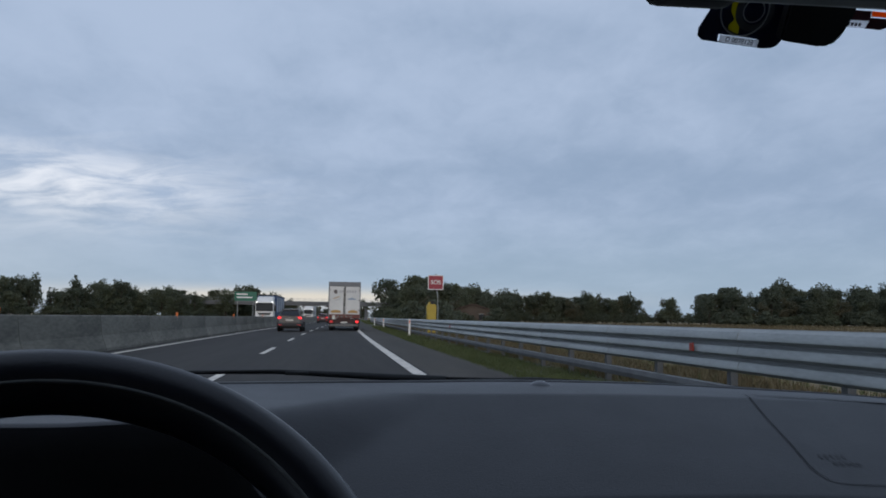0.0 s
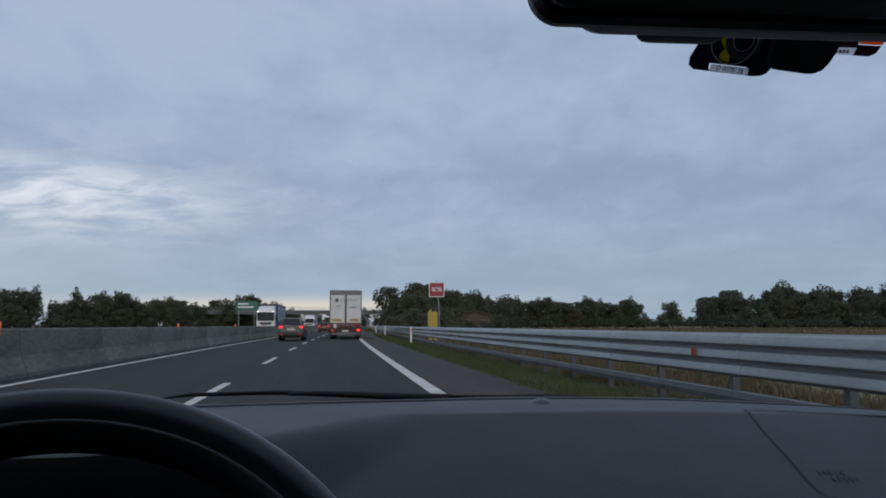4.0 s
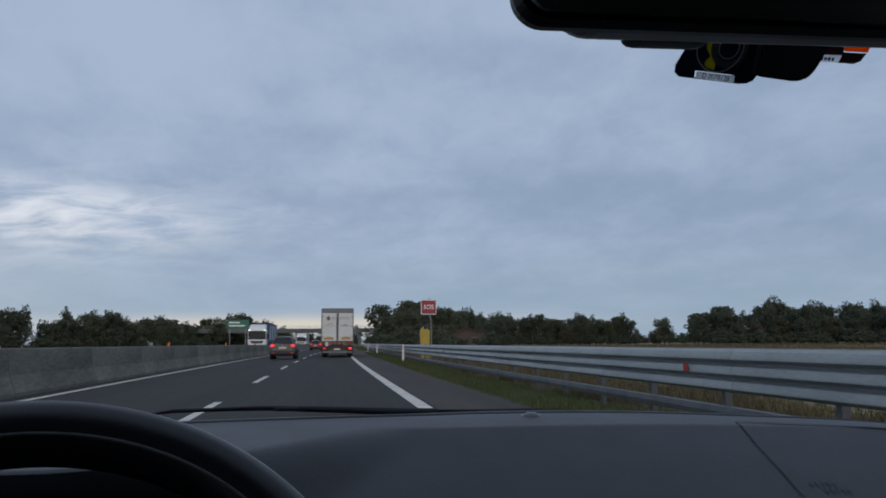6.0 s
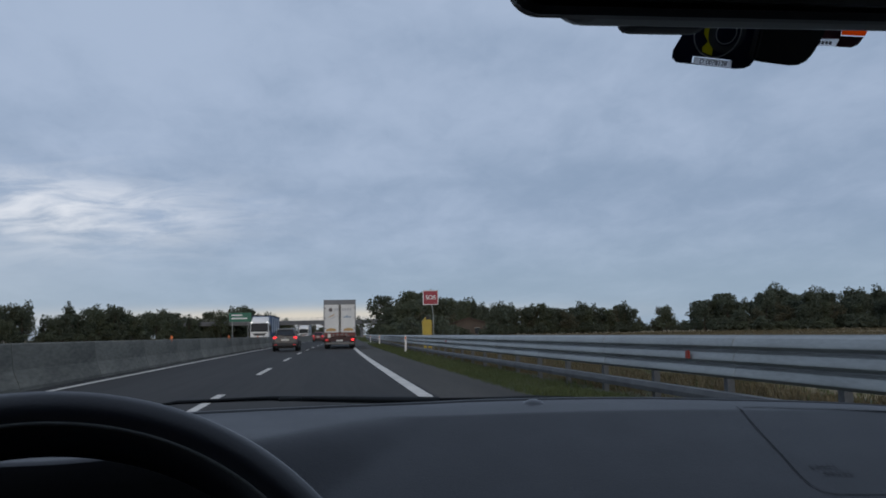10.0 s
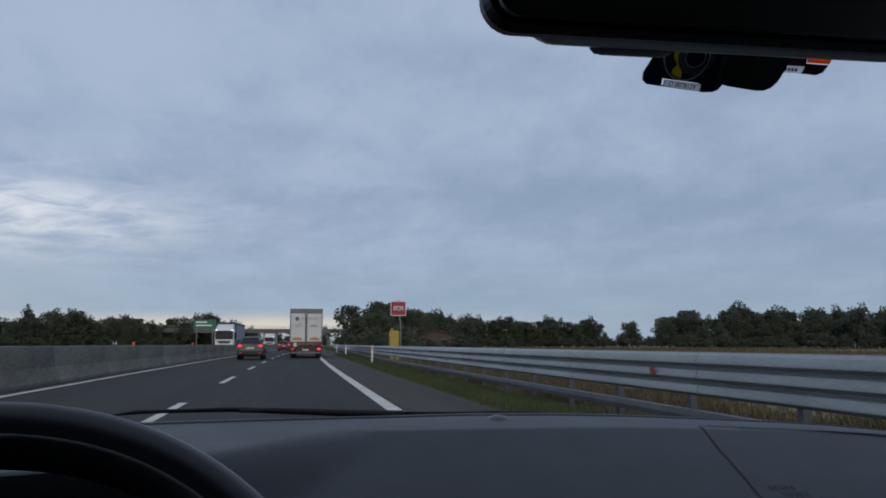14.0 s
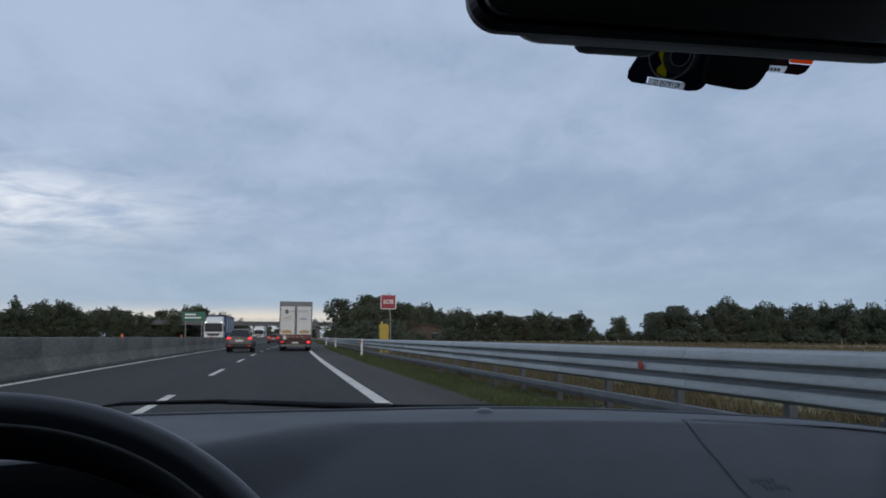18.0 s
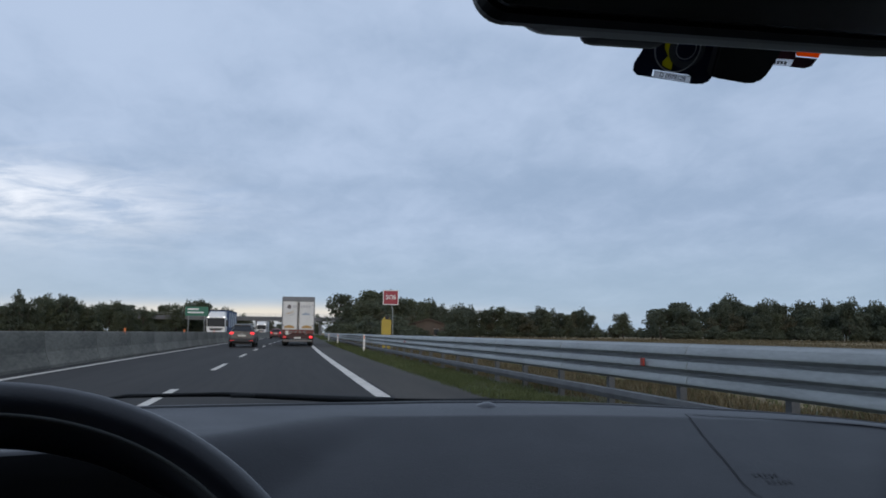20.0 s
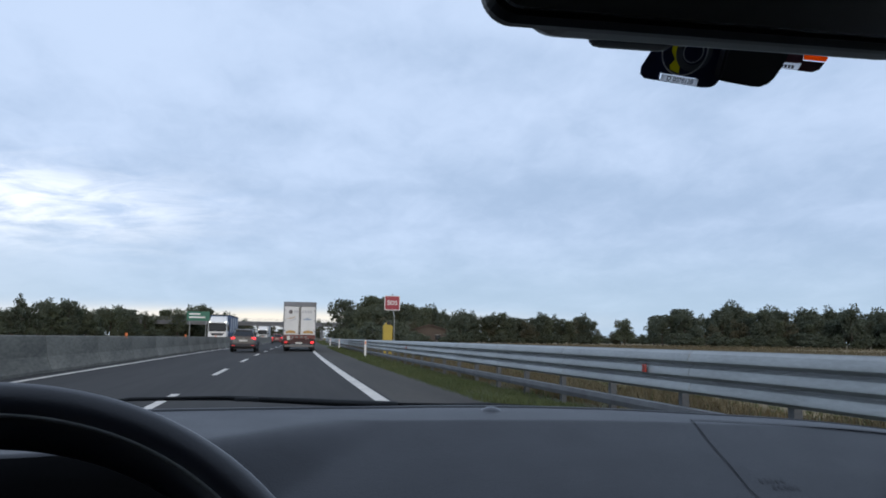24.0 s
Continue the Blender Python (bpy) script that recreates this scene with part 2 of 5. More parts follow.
M_BODY = material("grey_car_paint", (0.10, 0.105, 0.115), (0.09, 0.095, 0.10), rough=0.3, metal=0.4, coat=0.6)


# ------------------------------------------------------------------ mesh helpers
def mesh_of(bm, name, mat, smooth=False):
    me = bpy.data.meshes.new(name)
    bm.normal_update()
    bm.to_mesh(me)
    bm.free()
    if smooth:
        me.shade_smooth()
    me.materials.append(mat)
    return me


def part(name, bm, mat, parent=None, label="", smooth=False, at=None):
    """Links a bmesh, or a finished mesh, as one object under a thing or a part."""
    me = mesh_of(bm, name, mat, smooth) if isinstance(bm, bmesh.types.BMesh) else bm
    ob = new(name, me)
    if parent is not None:
        ob.parent = parent
    if at is not None:
        ob.matrix_basis = at
    if label:
        ob["label"] = label
    return ob


def thing(name, at, label, category, group="", kind=""):
    ob = new(name)
    ob.matrix_basis = at
    ob.empty_display_size = 0.2
    return tagged(ob, label, category, group, kind)


def box(bm, lo, hi, bevel=0.0, seg=2):
    """A box between two corners, with rounded edges."""
    c = [(a + b) / 2 for a, b in zip(lo, hi)]
    s = [b - a for a, b in zip(lo, hi)]
    r = bmesh.ops.create_cube(bm, size=1.0, matrix=Matrix.Translation(c) @ Matrix.Diagonal((*s, 1)))
    if bevel:
        edges = list({e for v in r["verts"] for e in v.link_edges})
        bmesh.ops.bevel(bm, geom=edges, offset=bevel, segments=seg, affect="EDGES", profile=0.6)
    return bm


def boxes(*items):
    bm = bmesh.new()
    for lo, hi, *bev in items:
        box(bm, lo, hi, *(bev or (0.0,)))
    return bm


def tube(bm, points, radii, sides=8, caps=True):
    """A round bar along points, with a radius for each."""
    rings = []
    pts = [Vector(p) for p in points]
    for i, p in enumerate(pts):
        d = (pts[min(i + 1, len(pts) - 1)] - pts[max(i - 1, 0)]).normalized()
        a = d.orthogonal().normalized()
        b = d.cross(a)
        rings.append([bm.verts.new(p + radii[i] * (math.cos(w) * a + math.sin(w) * b))
                      for w in (2 * math.pi * k / sides for k in range(sides))])
    for r, s in zip(rings, rings[1:]):
        # the least twist between two rings
        k0 = min(range(sides), key=lambda k: (s[k].co - r[0].co).length)
        for k in range(sides):
            bm.faces.new((r[k], r[(k + 1) % sides], s[(k0 + k + 1) % sides], s[(k0 + k) % sides]))
    if caps:
        bm.faces.new(rings[0][::-1])
        bm.faces.new(rings[-1])
    return bm


def prism(bm, outline, axis, lo, hi):
    """An outline of two coordinates drawn out along an axis (0, 1 or 2)."""
    def at(p, d):
        q = list(p)
        q.insert(axis, d)
        return q
    a = [bm.verts.new(at(p, lo)) for p in outline]
    b = [bm.verts.new(at(p, hi)) for p in outline]
    n = len(outline)
    for i in range(n):
        bm.faces.new((a[i], a[(i + 1) % n], b[(i + 1) % n], b[i]))
    bm.faces.new(a[::-1])
    bm.faces.new(b)
    bmesh.ops.recalc_face_normals(bm, faces=bm.faces)
    return bm


def rounded(x0, z0, x1, z1, r, n=5):
    """The outline of a rectangle with rounded corners."""
    out = []
    for cx, cz, a0 in ((x1 - r, z1 - r, 0), (x0 + r, z1 - r, 90), (x0 + r, z0 + r, 180), (x1 - r, z0 + r, 270)):
        for k in range(n + 1):
            w = radians(a0 + 90 * k / n)
            out.append((cx + r * math.cos(w), cz + r * math.sin(w)))
    return out


def wheel_mesh(radius, width):
    """A tyre lying across x, with a rounded shoulder."""
    bm = bmesh.new()
    ring = [(-width / 2, 0.62), (-width / 2, 0.90), (-width * 0.36, 1.0), (width * 0.36, 1.0), (width / 2, 0.90), (width / 2, 0.62)]
    loops = []
    for k in range(24):
        w = 2 * math.pi * k / 24
        loops.append([bm.verts.new((x, radius * r * math.cos(w), radius * r * math.sin(w))) for x, r in ring])
    for k in range(24):
        a, b = loops[k], loops[(k + 1) % 24]
        for i in range(6):
            bm.faces.new((a[i], a[(i + 1) % 6], b[(i + 1) % 6], b[i]))
    bmesh.ops.recalc_face_normals(bm, faces=bm.faces)
    return bm


def rim_mesh(radius, width):
    bm = bmesh.new()
    bmesh.ops.create_cone(bm, cap_ends=True, segments=24, radius1=radius * 0.62, radius2=radius * 0.55, depth=width * 0.9,
                          matrix=Matrix.Rotation(radians(90), 4, "Y"))
    for k in range(5):
        w = 2 * math.pi * k / 5
        box(bm, (-width * 0.48, radius * 0.30 * math.cos(w) - 0.02, radius * 0.30 * math.sin(w) - 0.02),
            (width * 0.48, radius * 0.30 * math.cos(w) + 0.02, radius * 0.30 * math.sin(w) + 0.02))
    return bm


def glass_pane(p, off):
    """A thin pane of four corners, lifted off the body."""
    q = [Vector(c) for c in p]
    n = (q[1] - q[0]).cross(q[3] - q[0]).normalized() * off
    bm = bmesh.new()
    f = [bm.verts.new(c + n) for c in q]
    g = [bm.verts.new(c - n) for c in q]
    bm.faces.new(f)
    bm.faces.new(g[::-1])
    for i in range(4):
        bm.faces.new((f[i], g[i], g[(i + 1) % 4], f[(i + 1) % 4]))
    bmesh.ops.recalc_face_normals(bm, faces=bm.faces)
    return bm


# ------------------------------------------------------------------ ground and road
def sheet(x0, x1, y0, y1, z, nx=1, ny=1):
    bm = bmesh.new()
    vs = [[bm.verts.new((x0 + (x1 - x0) * i / nx, y0 + (y1 - y0) * j / ny, z)) for i in range(nx + 1)] for j in range(ny + 1)]
    for j in range(ny):
        for i in range(nx):
            bm.faces.new((vs[j][i], vs[j][i + 1], vs[j + 1][i + 1], vs[j + 1][i]))
    return bm


ground = part("ground", sheet(-2600, 2600, -900, 3800, -0.12, 8, 8), M_FIELD)
tagged(ground, "flat farmland with a ripe golden-brown field", "field", kind="structure")

RIGHT_LINE, DASH_LINE, LEFT_LINE, EDGE, BARRIER = 1.66, -2.06, -6.05, 3.45, -6.95


def bend(y):
    """How far the motorway has swung to the right at a distance ahead."""
    if y < 18:
        return 0.0
    return (y - 18) ** 2 / 6000 if y < 90 else 0.864 + 0.024 * (y - 90)


def on_road(x, y, z=0.0):
    """A place on the bent road, turned along it."""
    turn = 0.0 if y < 18 else min(y - 18, 72) / 3000
    return pose(x + bend(y), y, z, 0, 0, -math.degrees(turn))


def along(x, y0, y1, z=0.0):
    """The place of a straight piece that lies between two distances along the road."""
    return pose(x + bend(y0), y0, z, 0, 0, -math.degrees(math.atan2(bend(y1) - bend(y0), y1 - y0)))


def strip(x0, x1, y0, y1, z0, z1, step=8.0):
    """A flat bar that follows the road."""
    n = max(1, int((y1 - y0) / step))
    bm = bmesh.new()
    prev = None
    for k in range(n + 1):
        y = y0 + (y1 - y0) * k / n
        ring = [bm.verts.new((x + bend(y), y, z)) for x, z in ((x0, z0), (x1, z0), (x1, z1), (x0, z1))]
        if prev:
            for i in range(4):
                bm.faces.new((prev[i], prev[(i + 1) % 4], ring[(i + 1) % 4], ring[i]))
        else:
            bm.faces.new(ring[::-1])
        prev = ring
    bm.faces.new(prev)
    bmesh.ops.recalc_face_normals(bm, faces=bm.faces)
    return bm


road = part("road", strip(BARRIER - 12.0, RIGHT_LINE + 0.2, -60, 585, -0.5, 0.0), M_ASPHALT)
tagged(road, "dark grey asphalt carriageway of a motorway", "road", kind="structure")
shoulder = part("pavement", strip(RIGHT_LINE + 0.2, EDGE, -60, 585, -0.5, -0.003), M_ASPHALT_OLD)
tagged(shoulder, "worn grey asphalt of the emergency lane", "road shoulder", kind="structure")

verge = part("verge", sheet(EDGE, 9.5, -60, 600, -0.03, 6, 60), M_GRASS_SOIL)
for v in verge.data.vertices:
    if v.co.x > EDGE + 0.1:
        v.co.z += 0.05 * noise.noise(Vector((v.co.x * 0.7, v.co.y * 0.3, 0))) - 0.03 * max(0, v.co.x - 6)
for v in verge.data.vertices:
    v.co.x += bend(v.co.y)
tagged(verge, "grassy verge between the road and the field", "verge", kind="structure")


def line_piece(x, y0, y1, width):
    return boxes(((x - width / 2, y0, 0.0), (x + width / 2, y1, 0.004)))


part("edge_line", strip(RIGHT_LINE - 0.125, RIGHT_LINE + 0.125, -60, 580, 0.0, 0.004), M_PAINT, road, "solid white edge line")
part("edge_line", strip(LEFT_LINE - 0.09, LEFT_LINE + 0.09, -60, 580, 0.0, 0.004), M_PAINT, road, "solid white edge line")
dash_mesh = mesh_of(line_piece(0, 0, 4.5, 0.15), "lane_dash", M_PAINT)
for k in range(-2, 45):
    part("lane_dash", dash_mesh, M_PAINT, road, at=along(DASH_LINE, 10.9 + 12.0 * k, 15.4 + 12.0 * k))
    if k % 2 == 0:
        part("lane_dash", dash_mesh, M_PAINT, road, at=along(BARRIER - 5.2, 12.0 * k, 12.0 * k + 4.5))

# ------------------------------------------------------------------ concrete barrier in the middle of the motorway
def barrier_block():
    out = [(-0.30, 0.0), (0.30, 0.0), (0.30, 0.08), (0.15, 0.46), (0.085, 1.02), (0.065, 1.05), (-0.065, 1.05), (-0.085, 1.02), (-0.15, 0.46), (-0.30, 0.08)]
    bm = prism(bmesh.new(), out, 1, 0.012, 5.988)
    return mesh_of(bm, "block", M_CONCRETE)


M_REFLECT = material("red_reflector", (0.36, 0.035, 0.02), (0.28, 0.03, 0.02), rough=0.35)
M_ORANGE = material("orange_reflector", (0.75, 0.20, 0.05), (0.65, 0.16, 0.04), rough=0.35)
barrier = thing("concrete_barrier", pose(BARRIER, 0, 0), "long grey stained concrete safety barrier beside the fast lane", "barrier")
block_mesh = barrier_block()
for k in range(-5, 90):
    part("block", block_mesh, M_CONCRETE, barrier, at=along(0.0, 6.0 * k, 6.0 * k + 6.0))
reflector_mesh = mesh_of(boxes(((0.088, -0.02, 0.80), (0.10, 0.02, 1.04)), ((0.04, -0.05, 1.052), (0.13, -0.03, 1.19), 0.008), ((0.0, -0.02, 1.045), (0.10, 0.02, 1.07))), "reflector", M_ORANGE)
for k in range(8):
    part("reflector", reflector_mesh, M_ORANGE, barrier, "orange reflector plate", at=on_road(0, 17.0 + 18.0 * k))

# ------------------------------------------------------------------ guard rail along the verge
RAIL = 4.95
rail = thing("guard_rail", pose(RAIL, 0, 0), "galvanised steel guard rail with a triple-wave beam", "guard rail")


def beam_mesh(length):
    out = []
    n = 60
    for i in range(n + 1):
        z = 0.465 + 0.545 * i / n
        u = (3 * i / n) % 1.0 if i < n else 1.0
        if u < 0.24:
            k = 0.5 - 0.5 * math.cos(math.pi * u / 0.24)
        elif u < 0.70:
            k = 1.0 - 0.34 * ((u - 0.24) / 0.46) ** 1.6
        else:
            k = 0.66 * (0.5 + 0.5 * math.cos(math.pi * (u - 0.70) / 0.30))
        wave = 0.034 - 0.082 * k
        out.append((wave - 0.045, z))
    back = [(x + 0.006, z) for x, z in reversed(out)]
    bm = prism(bmesh.new(), out + back, 1, 0.0, length)
    return bm


BEAM = 4.5
beam = mesh_of(beam_mesh(BEAM - 0.004), "beam", M_STEEL)
splice = mesh_of(beam_mesh(0.32), "splice", M_STEEL)
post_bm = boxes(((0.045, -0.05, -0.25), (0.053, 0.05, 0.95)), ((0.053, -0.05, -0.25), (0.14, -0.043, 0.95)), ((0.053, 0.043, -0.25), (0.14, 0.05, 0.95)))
# Posts, lower rail and spacers take the steel with shade in its colour.
post_mesh = mesh_of(post_bm, "post", M_STEEL_SHADED)
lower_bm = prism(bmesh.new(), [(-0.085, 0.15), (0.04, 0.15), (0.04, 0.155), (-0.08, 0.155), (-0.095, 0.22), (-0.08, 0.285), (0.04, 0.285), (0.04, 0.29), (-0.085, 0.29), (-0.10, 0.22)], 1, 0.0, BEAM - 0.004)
lower_mesh = mesh_of(lower_bm, "lower_rail", M_STEEL_SHADED)
spacer_mesh = mesh_of(boxes(((0.004, -0.04, 0.62), (0.045, 0.04, 0.88), 0.006)), "spacer", M_STEEL_SHADED)
rail_reflector = mesh_of(boxes(((-0.125, -0.05, 0.69), (-0.10, 0.05, 0.80), 0.006)), "reflector", M_REFLECT)
for k in range(-3, 36):
    y = BEAM * k
    part("beam", beam, M_STEEL, rail, at=along(0, y, y + BEAM))
    part("splice", splice, M_STEEL, rail, at=along(-0.006, y - 0.16, y + 0.16))
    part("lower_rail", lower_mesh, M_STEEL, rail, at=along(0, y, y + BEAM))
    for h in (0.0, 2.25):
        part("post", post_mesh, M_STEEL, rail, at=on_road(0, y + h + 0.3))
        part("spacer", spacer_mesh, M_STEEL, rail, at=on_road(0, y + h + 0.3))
    if k % 5 == 2:
        part("reflector", rail_reflector, M_REFLECT, rail, "red reflector", at=on_road(0, y + 1.0))

# ------------------------------------------------------------------ the car round the camera
CAR_X = 0.216
car = thing("car_cabin", pose(0, 0, 0), "grey car on the road seen from the driver's place", "car")


def dash_hood(x, y):
    """How far a place belongs to the raised hood over the instruments, 0 to 1."""
    s = -(x + 0.078) * 0.794 + (y - 0.85) * 0.607
    k = max(0.0, min(1.0, (s + 0.075) / 0.075))
    return k * k * (3 - 2 * k)


def dash_front(x):
    k = max(0.0, min(1.0, (x + 0.26) / 0.08))
    return 0.762 + (0.008 + 0.020 * k * k * (3 - 2 * k)) * dash_hood(x, 0.77)


def dash_height(x, y):
    base = 0.928 + 0.32 * (y - 0.80) if y < 1.0 else 0.992 + 0.08 * (y - 1.0) - 0.25 * (y - 1.0) ** 2
    base -= 0.03 * max(0, (x - 0.45) / 0.5) ** 2 + 0.005 * math.exp(-((x - 0.6) / 0.18) ** 2)
    z = base + (0.9905 + 0.024 * (y - 0.85) - base) * dash_hood(x, y)
    front = dash_front(x)
    if y < front:
        d = front - y
        z -= 0.024 * (d / 0.030) ** 2 if d < 0.030 else 0.024 + 6.0 * (d - 0.030)
    return max(z, 0.55)


def dash_edge(x):
    return 1.115 - 0.10 * ((x - CAR_X) / 0.72) ** 2


def dashboard_mesh(lower):
    bm = bmesh.new()
    nx = 110
    rows = []
    # Past the cut the skin goes over to the shaded black.
    cut = 0.010
    steps = [k / 24 for k in range(25)] if lower else [k / 10 * 0.05 for k in range(10)] + [0.05 + 0.95 * k / 60 for k in range(61)]
    for f in steps:
        row = []
        for i in range(nx + 1):
            x = CAR_X - 0.74 + 1.48 * i / nx
            y0, y1 = (0.66, dash_front(x) - cut) if lower else (dash_front(x) - cut, dash_edge(x))
            y = y0 + (y1 - y0) * f
            row.append(bm.verts.new((x, y, dash_height(x, y))))
        rows.append(row)
    for r, q in zip(rows, rows[1:]):
        for i in range(nx):
            bm.faces.new((r[i], r[i + 1], q[i + 1], q[i]))
    if lower:
        return bm
    # rear lip down to the screen
    low = [bm.verts.new((v.co.x, v.co.y + 0.012, v.co.z - 0.05)) for v in rows[-1]]
    for i in range(nx):
        bm.faces.new((rows[-1][i], rows[-1][i + 1], low[i + 1], low[i]))
    bmesh.ops.delete(bm, geom=[v for v in bm.verts if not v.link_faces], context="VERTS")
    return bm


dash = part("dashboard", dashboard_mesh(False), M_DASH, car, "dark grey grained plastic dashboard", smooth=True)
part("lower_dashboard", dashboard_mesh(True), M_CLUSTER_SHADED, car, "black lower dashboard and instrument panel, shade put into its colour", smooth=True)


def on_dash(x, y, up=0.0):
    return Vector((x, y, dash_height(x, y) + up))


def groove(points, width=0.0009):
    """A narrow dark gap that follows the dashboard's skin."""
    bm = bmesh.new()
    pts = []
    for (x0, y0), (x1, y1) in zip(points, points[1:]):
        for k in range(10):
            pts.append((x0 + (x1 - x0) * k / 10, y0 + (y1 - y0) * k / 10))
    pts.append(points[-1])
    prev = None
    for i, (x, y) in enumerate(pts):
        a, b = pts[max(i - 1, 0)], pts[min(i + 1, len(pts) - 1)]
        d = Vector((b[0] - a[0], b[1] - a[1], 0)).normalized()
        nrm = Vector((-d.y, d.x, 0)) * width
        p = on_dash(x, y, 0.0012)
        pair = (bm.verts.new(p + nrm), bm.verts.new(p - nrm))
        if prev:
            bm.faces.new((prev[0], prev[1], pair[1], pair[0]))
        prev = pair
    return bm


part("airbag_seam", groove([(0.575, 1.026), (0.560, 1.024), (0.556, 1.014), (0.540, 0.938), (0.530, 0.872), (0.520, 0.820), (0.5195, 0.802), (0.524, 0.790), (0.536, 0.784), (0.586, 0.782), (0.90, 0.775)]), M_DASH_GAP, dash, "dark seam of the airbag cover")
part("airbag_seam", groove([(0.92, 0.982), (0.853, 0.993), (0.755, 1.000), (0.648, 1.013), (0.575, 1.026)], 0.0028), M_DASH_GAP, dash, "dark seam of the airbag cover")
for yy, x0, n in ((0.841, 0.548, 5), (0.826, 0.556, 5)):
    for k in range(n):
        part("embossed_mark", groove([(x0 + 0.0072 * k, yy - 0.0055), (x0 + 0.0072 * k + 0.0004, yy + 0.0055)], 0.0011), M_EMBOSS, dash, "faint embossed lettering bar")

bm = bmesh.new()
bmesh.ops.create_uvsphere(bm, u_segments=20, v_segments=10, radius=0.016, matrix=Matrix.Translation(on_dash(0.2825, 1.0835, -0.006)) @ Matrix.Diagonal((1.1, 1, 0.72, 1)))
part("light_sensor", bm, M_SENSOR, dash, "small domed light sensor", smooth=True)

# dark trim along the foot of the windscreen
bm = bmesh.new()
prev = None
for i in range(61):
    x = CAR_X - 0.74 + 1.48 * i / 60
    y = dash_edge(x) + 0.014
    z = dash_height(x, dash_edge(x)) - 0.006
    ring = [bm.verts.new((x, y + a, z + b)) for a, b in ((-0.006, -0.03), (-0.004, 0.004), (0.0, 0.0075), (0.03, 0.006), (0.034, -0.03))]
    if prev:
        for a in range(4):
            bm.faces.new((prev[a], prev[a + 1], ring[a + 1], ring[a]))
    prev = ring
bmesh.ops.recalc_face_normals(bm, faces=bm.faces)
part("screen_trim", bm, M_BLACK, car, "black trim at the foot of the windscreen", smooth=True)

# steering wheel
wheel_pose = pose(-0.165, 0.4092, 0.8979, 0, 0, 11.2) @ pose(0, 0, 0, -39)
steering = part("steering_wheel", boxes(((-0.055, -0.035, -0.06), (0.055, 0.02, 0.045), 0.02)), M_BLACK, car, "black leather steering wheel", smooth=True, at=wheel_pose)


def torus(major, minor, squash=1.0, a0=0.0, a1=360.0, n=96, m=16):
    bm = bmesh.new()
    rings = []
    full = abs(a1 - a0) >= 360
    for i in range(n if full else n + 1):
        w = radians(a0 + (a1 - a0) * i / n)
        c, s = math.cos(w), math.sin(w)
        ring = []
        for k in range(m):
            v = 2 * math.pi * k / m
            r = major + minor * math.cos(v)
            ring.append(bm.verts.new((r * c, minor * squash * math.sin(v), r * s)))
        rings.append(ring)
    for i in range(n):
        a, b = rings[i], rings[(i + 1) % len(rings)]
        for k in range(m):
            bm.faces.new((a[k], a[(k + 1) % m], b[(k + 1) % m], b[k]))
    bmesh.ops.recalc_face_normals(bm, faces=bm.faces)
    return bm


part("rim", torus(0.1904, 0.0208, 1.0), M_RIM, steering, "thick black leather rim", smooth=True)
seam = torus(0.1790, 0.0014, 1.0, n=120, m=6)
bmesh.ops.translate(seam, verts=seam.verts, vec=(0, -0.0175, 0))
part("stitching", seam, M_STITCH, steering, "grey stitched seam", smooth=True)
for a in (-8, 188, 270):
    w = radians(a)
    bm = bmesh.new()
    tube(bm, [(0.05 * math.cos(w), 0.0, 0.05 * math.sin(w)), (0.11 * math.cos(w), 0.004, 0.11 * math.sin(w)), (0.183 * math.cos(w), 0.0, 0.183 * math.sin(w))], [0.022, 0.014, 0.014], 12)
    part("spoke", bm, M_BLACK, steering, smooth=True)
bm = bmesh.new()
tube(bm, [(-0.165, 0.425, 0.885), (-0.165, 0.66, 0.72)], [0.03, 0.04], 16)
part("steering_column", bm, M_BLACK, car, smooth=True)

# rear-view mirror
ball = bmesh.new()
bmesh.ops.create_uvsphere(ball, u_segments=16, v_segments=8, radius=0.011, matrix=Matrix.Translation((0, 0.040, 0)))
mirror = part("rear_view_mirror", ball, M_BLACK, car, "black rear-view mirror", at=pose(0.240, 0.452, 1.343, 0, -3, 4))


def soft_box(x0, z0, x1, z1, r, layers):
    """A rounded slab built of outlines: (depth, inset) from front to back."""
    bm = bmesh.new()
    prev = None
    first = None
    for y, inset in layers:
        o = rounded(x0 + inset, z0 + inset, x1 - inset, z1 - inset, max(0.004, r - inset * 0.5), 7)
        ring = [bm.verts.new((x, y, z)) for x, z in o]
        if prev:
            n = len(ring)
            for i in range(n):
                bm.faces.new((prev[i], prev[(i + 1) % n], ring[(i + 1) % n], ring[i]))
        else:
            bm.faces.new(ring)
        prev = ring
    bm.faces.new(prev[::-1])
    bmesh.ops.recalc_face_normals(bm, faces=bm.faces)
    return bm


part("bezel", soft_box(-0.135, -0.041, 0.245, 0.041, 0.020, [(0.002, 0.005), (-0.004, 0.002), (0.004, 0.0), (0.012, 0.001)]), M_BLACK, mirror, "black mirror bezel", smooth=False)
part("mirror_glass", soft_box(-0.128, -0.035, 0.238, 0.035, 0.016, [(-0.006, 0.001), (-0.004, 0.0)]), M_MIRROR, mirror, "mirror glass showing the dark cabin")
part("housing", soft_box(-0.105, -0.0405, 0.240, 0.039, 0.030, [(0.012, 0.001), (0.030, 0.004), (0.044, 0.009), (0.054, 0.018)]), M_MIRROR_SHELL, mirror, "dark grey housing", smooth=False)
bm = bmesh.new()
tube(bm, [(0.0, 0.045, 0.0), (0.0, 0.075, 0.035), (0.0, 0.12, 0.10)], [0.012, 0.011, 0.016], 12)
part("stem", bm, M_BLACK, mirror, smooth=True)
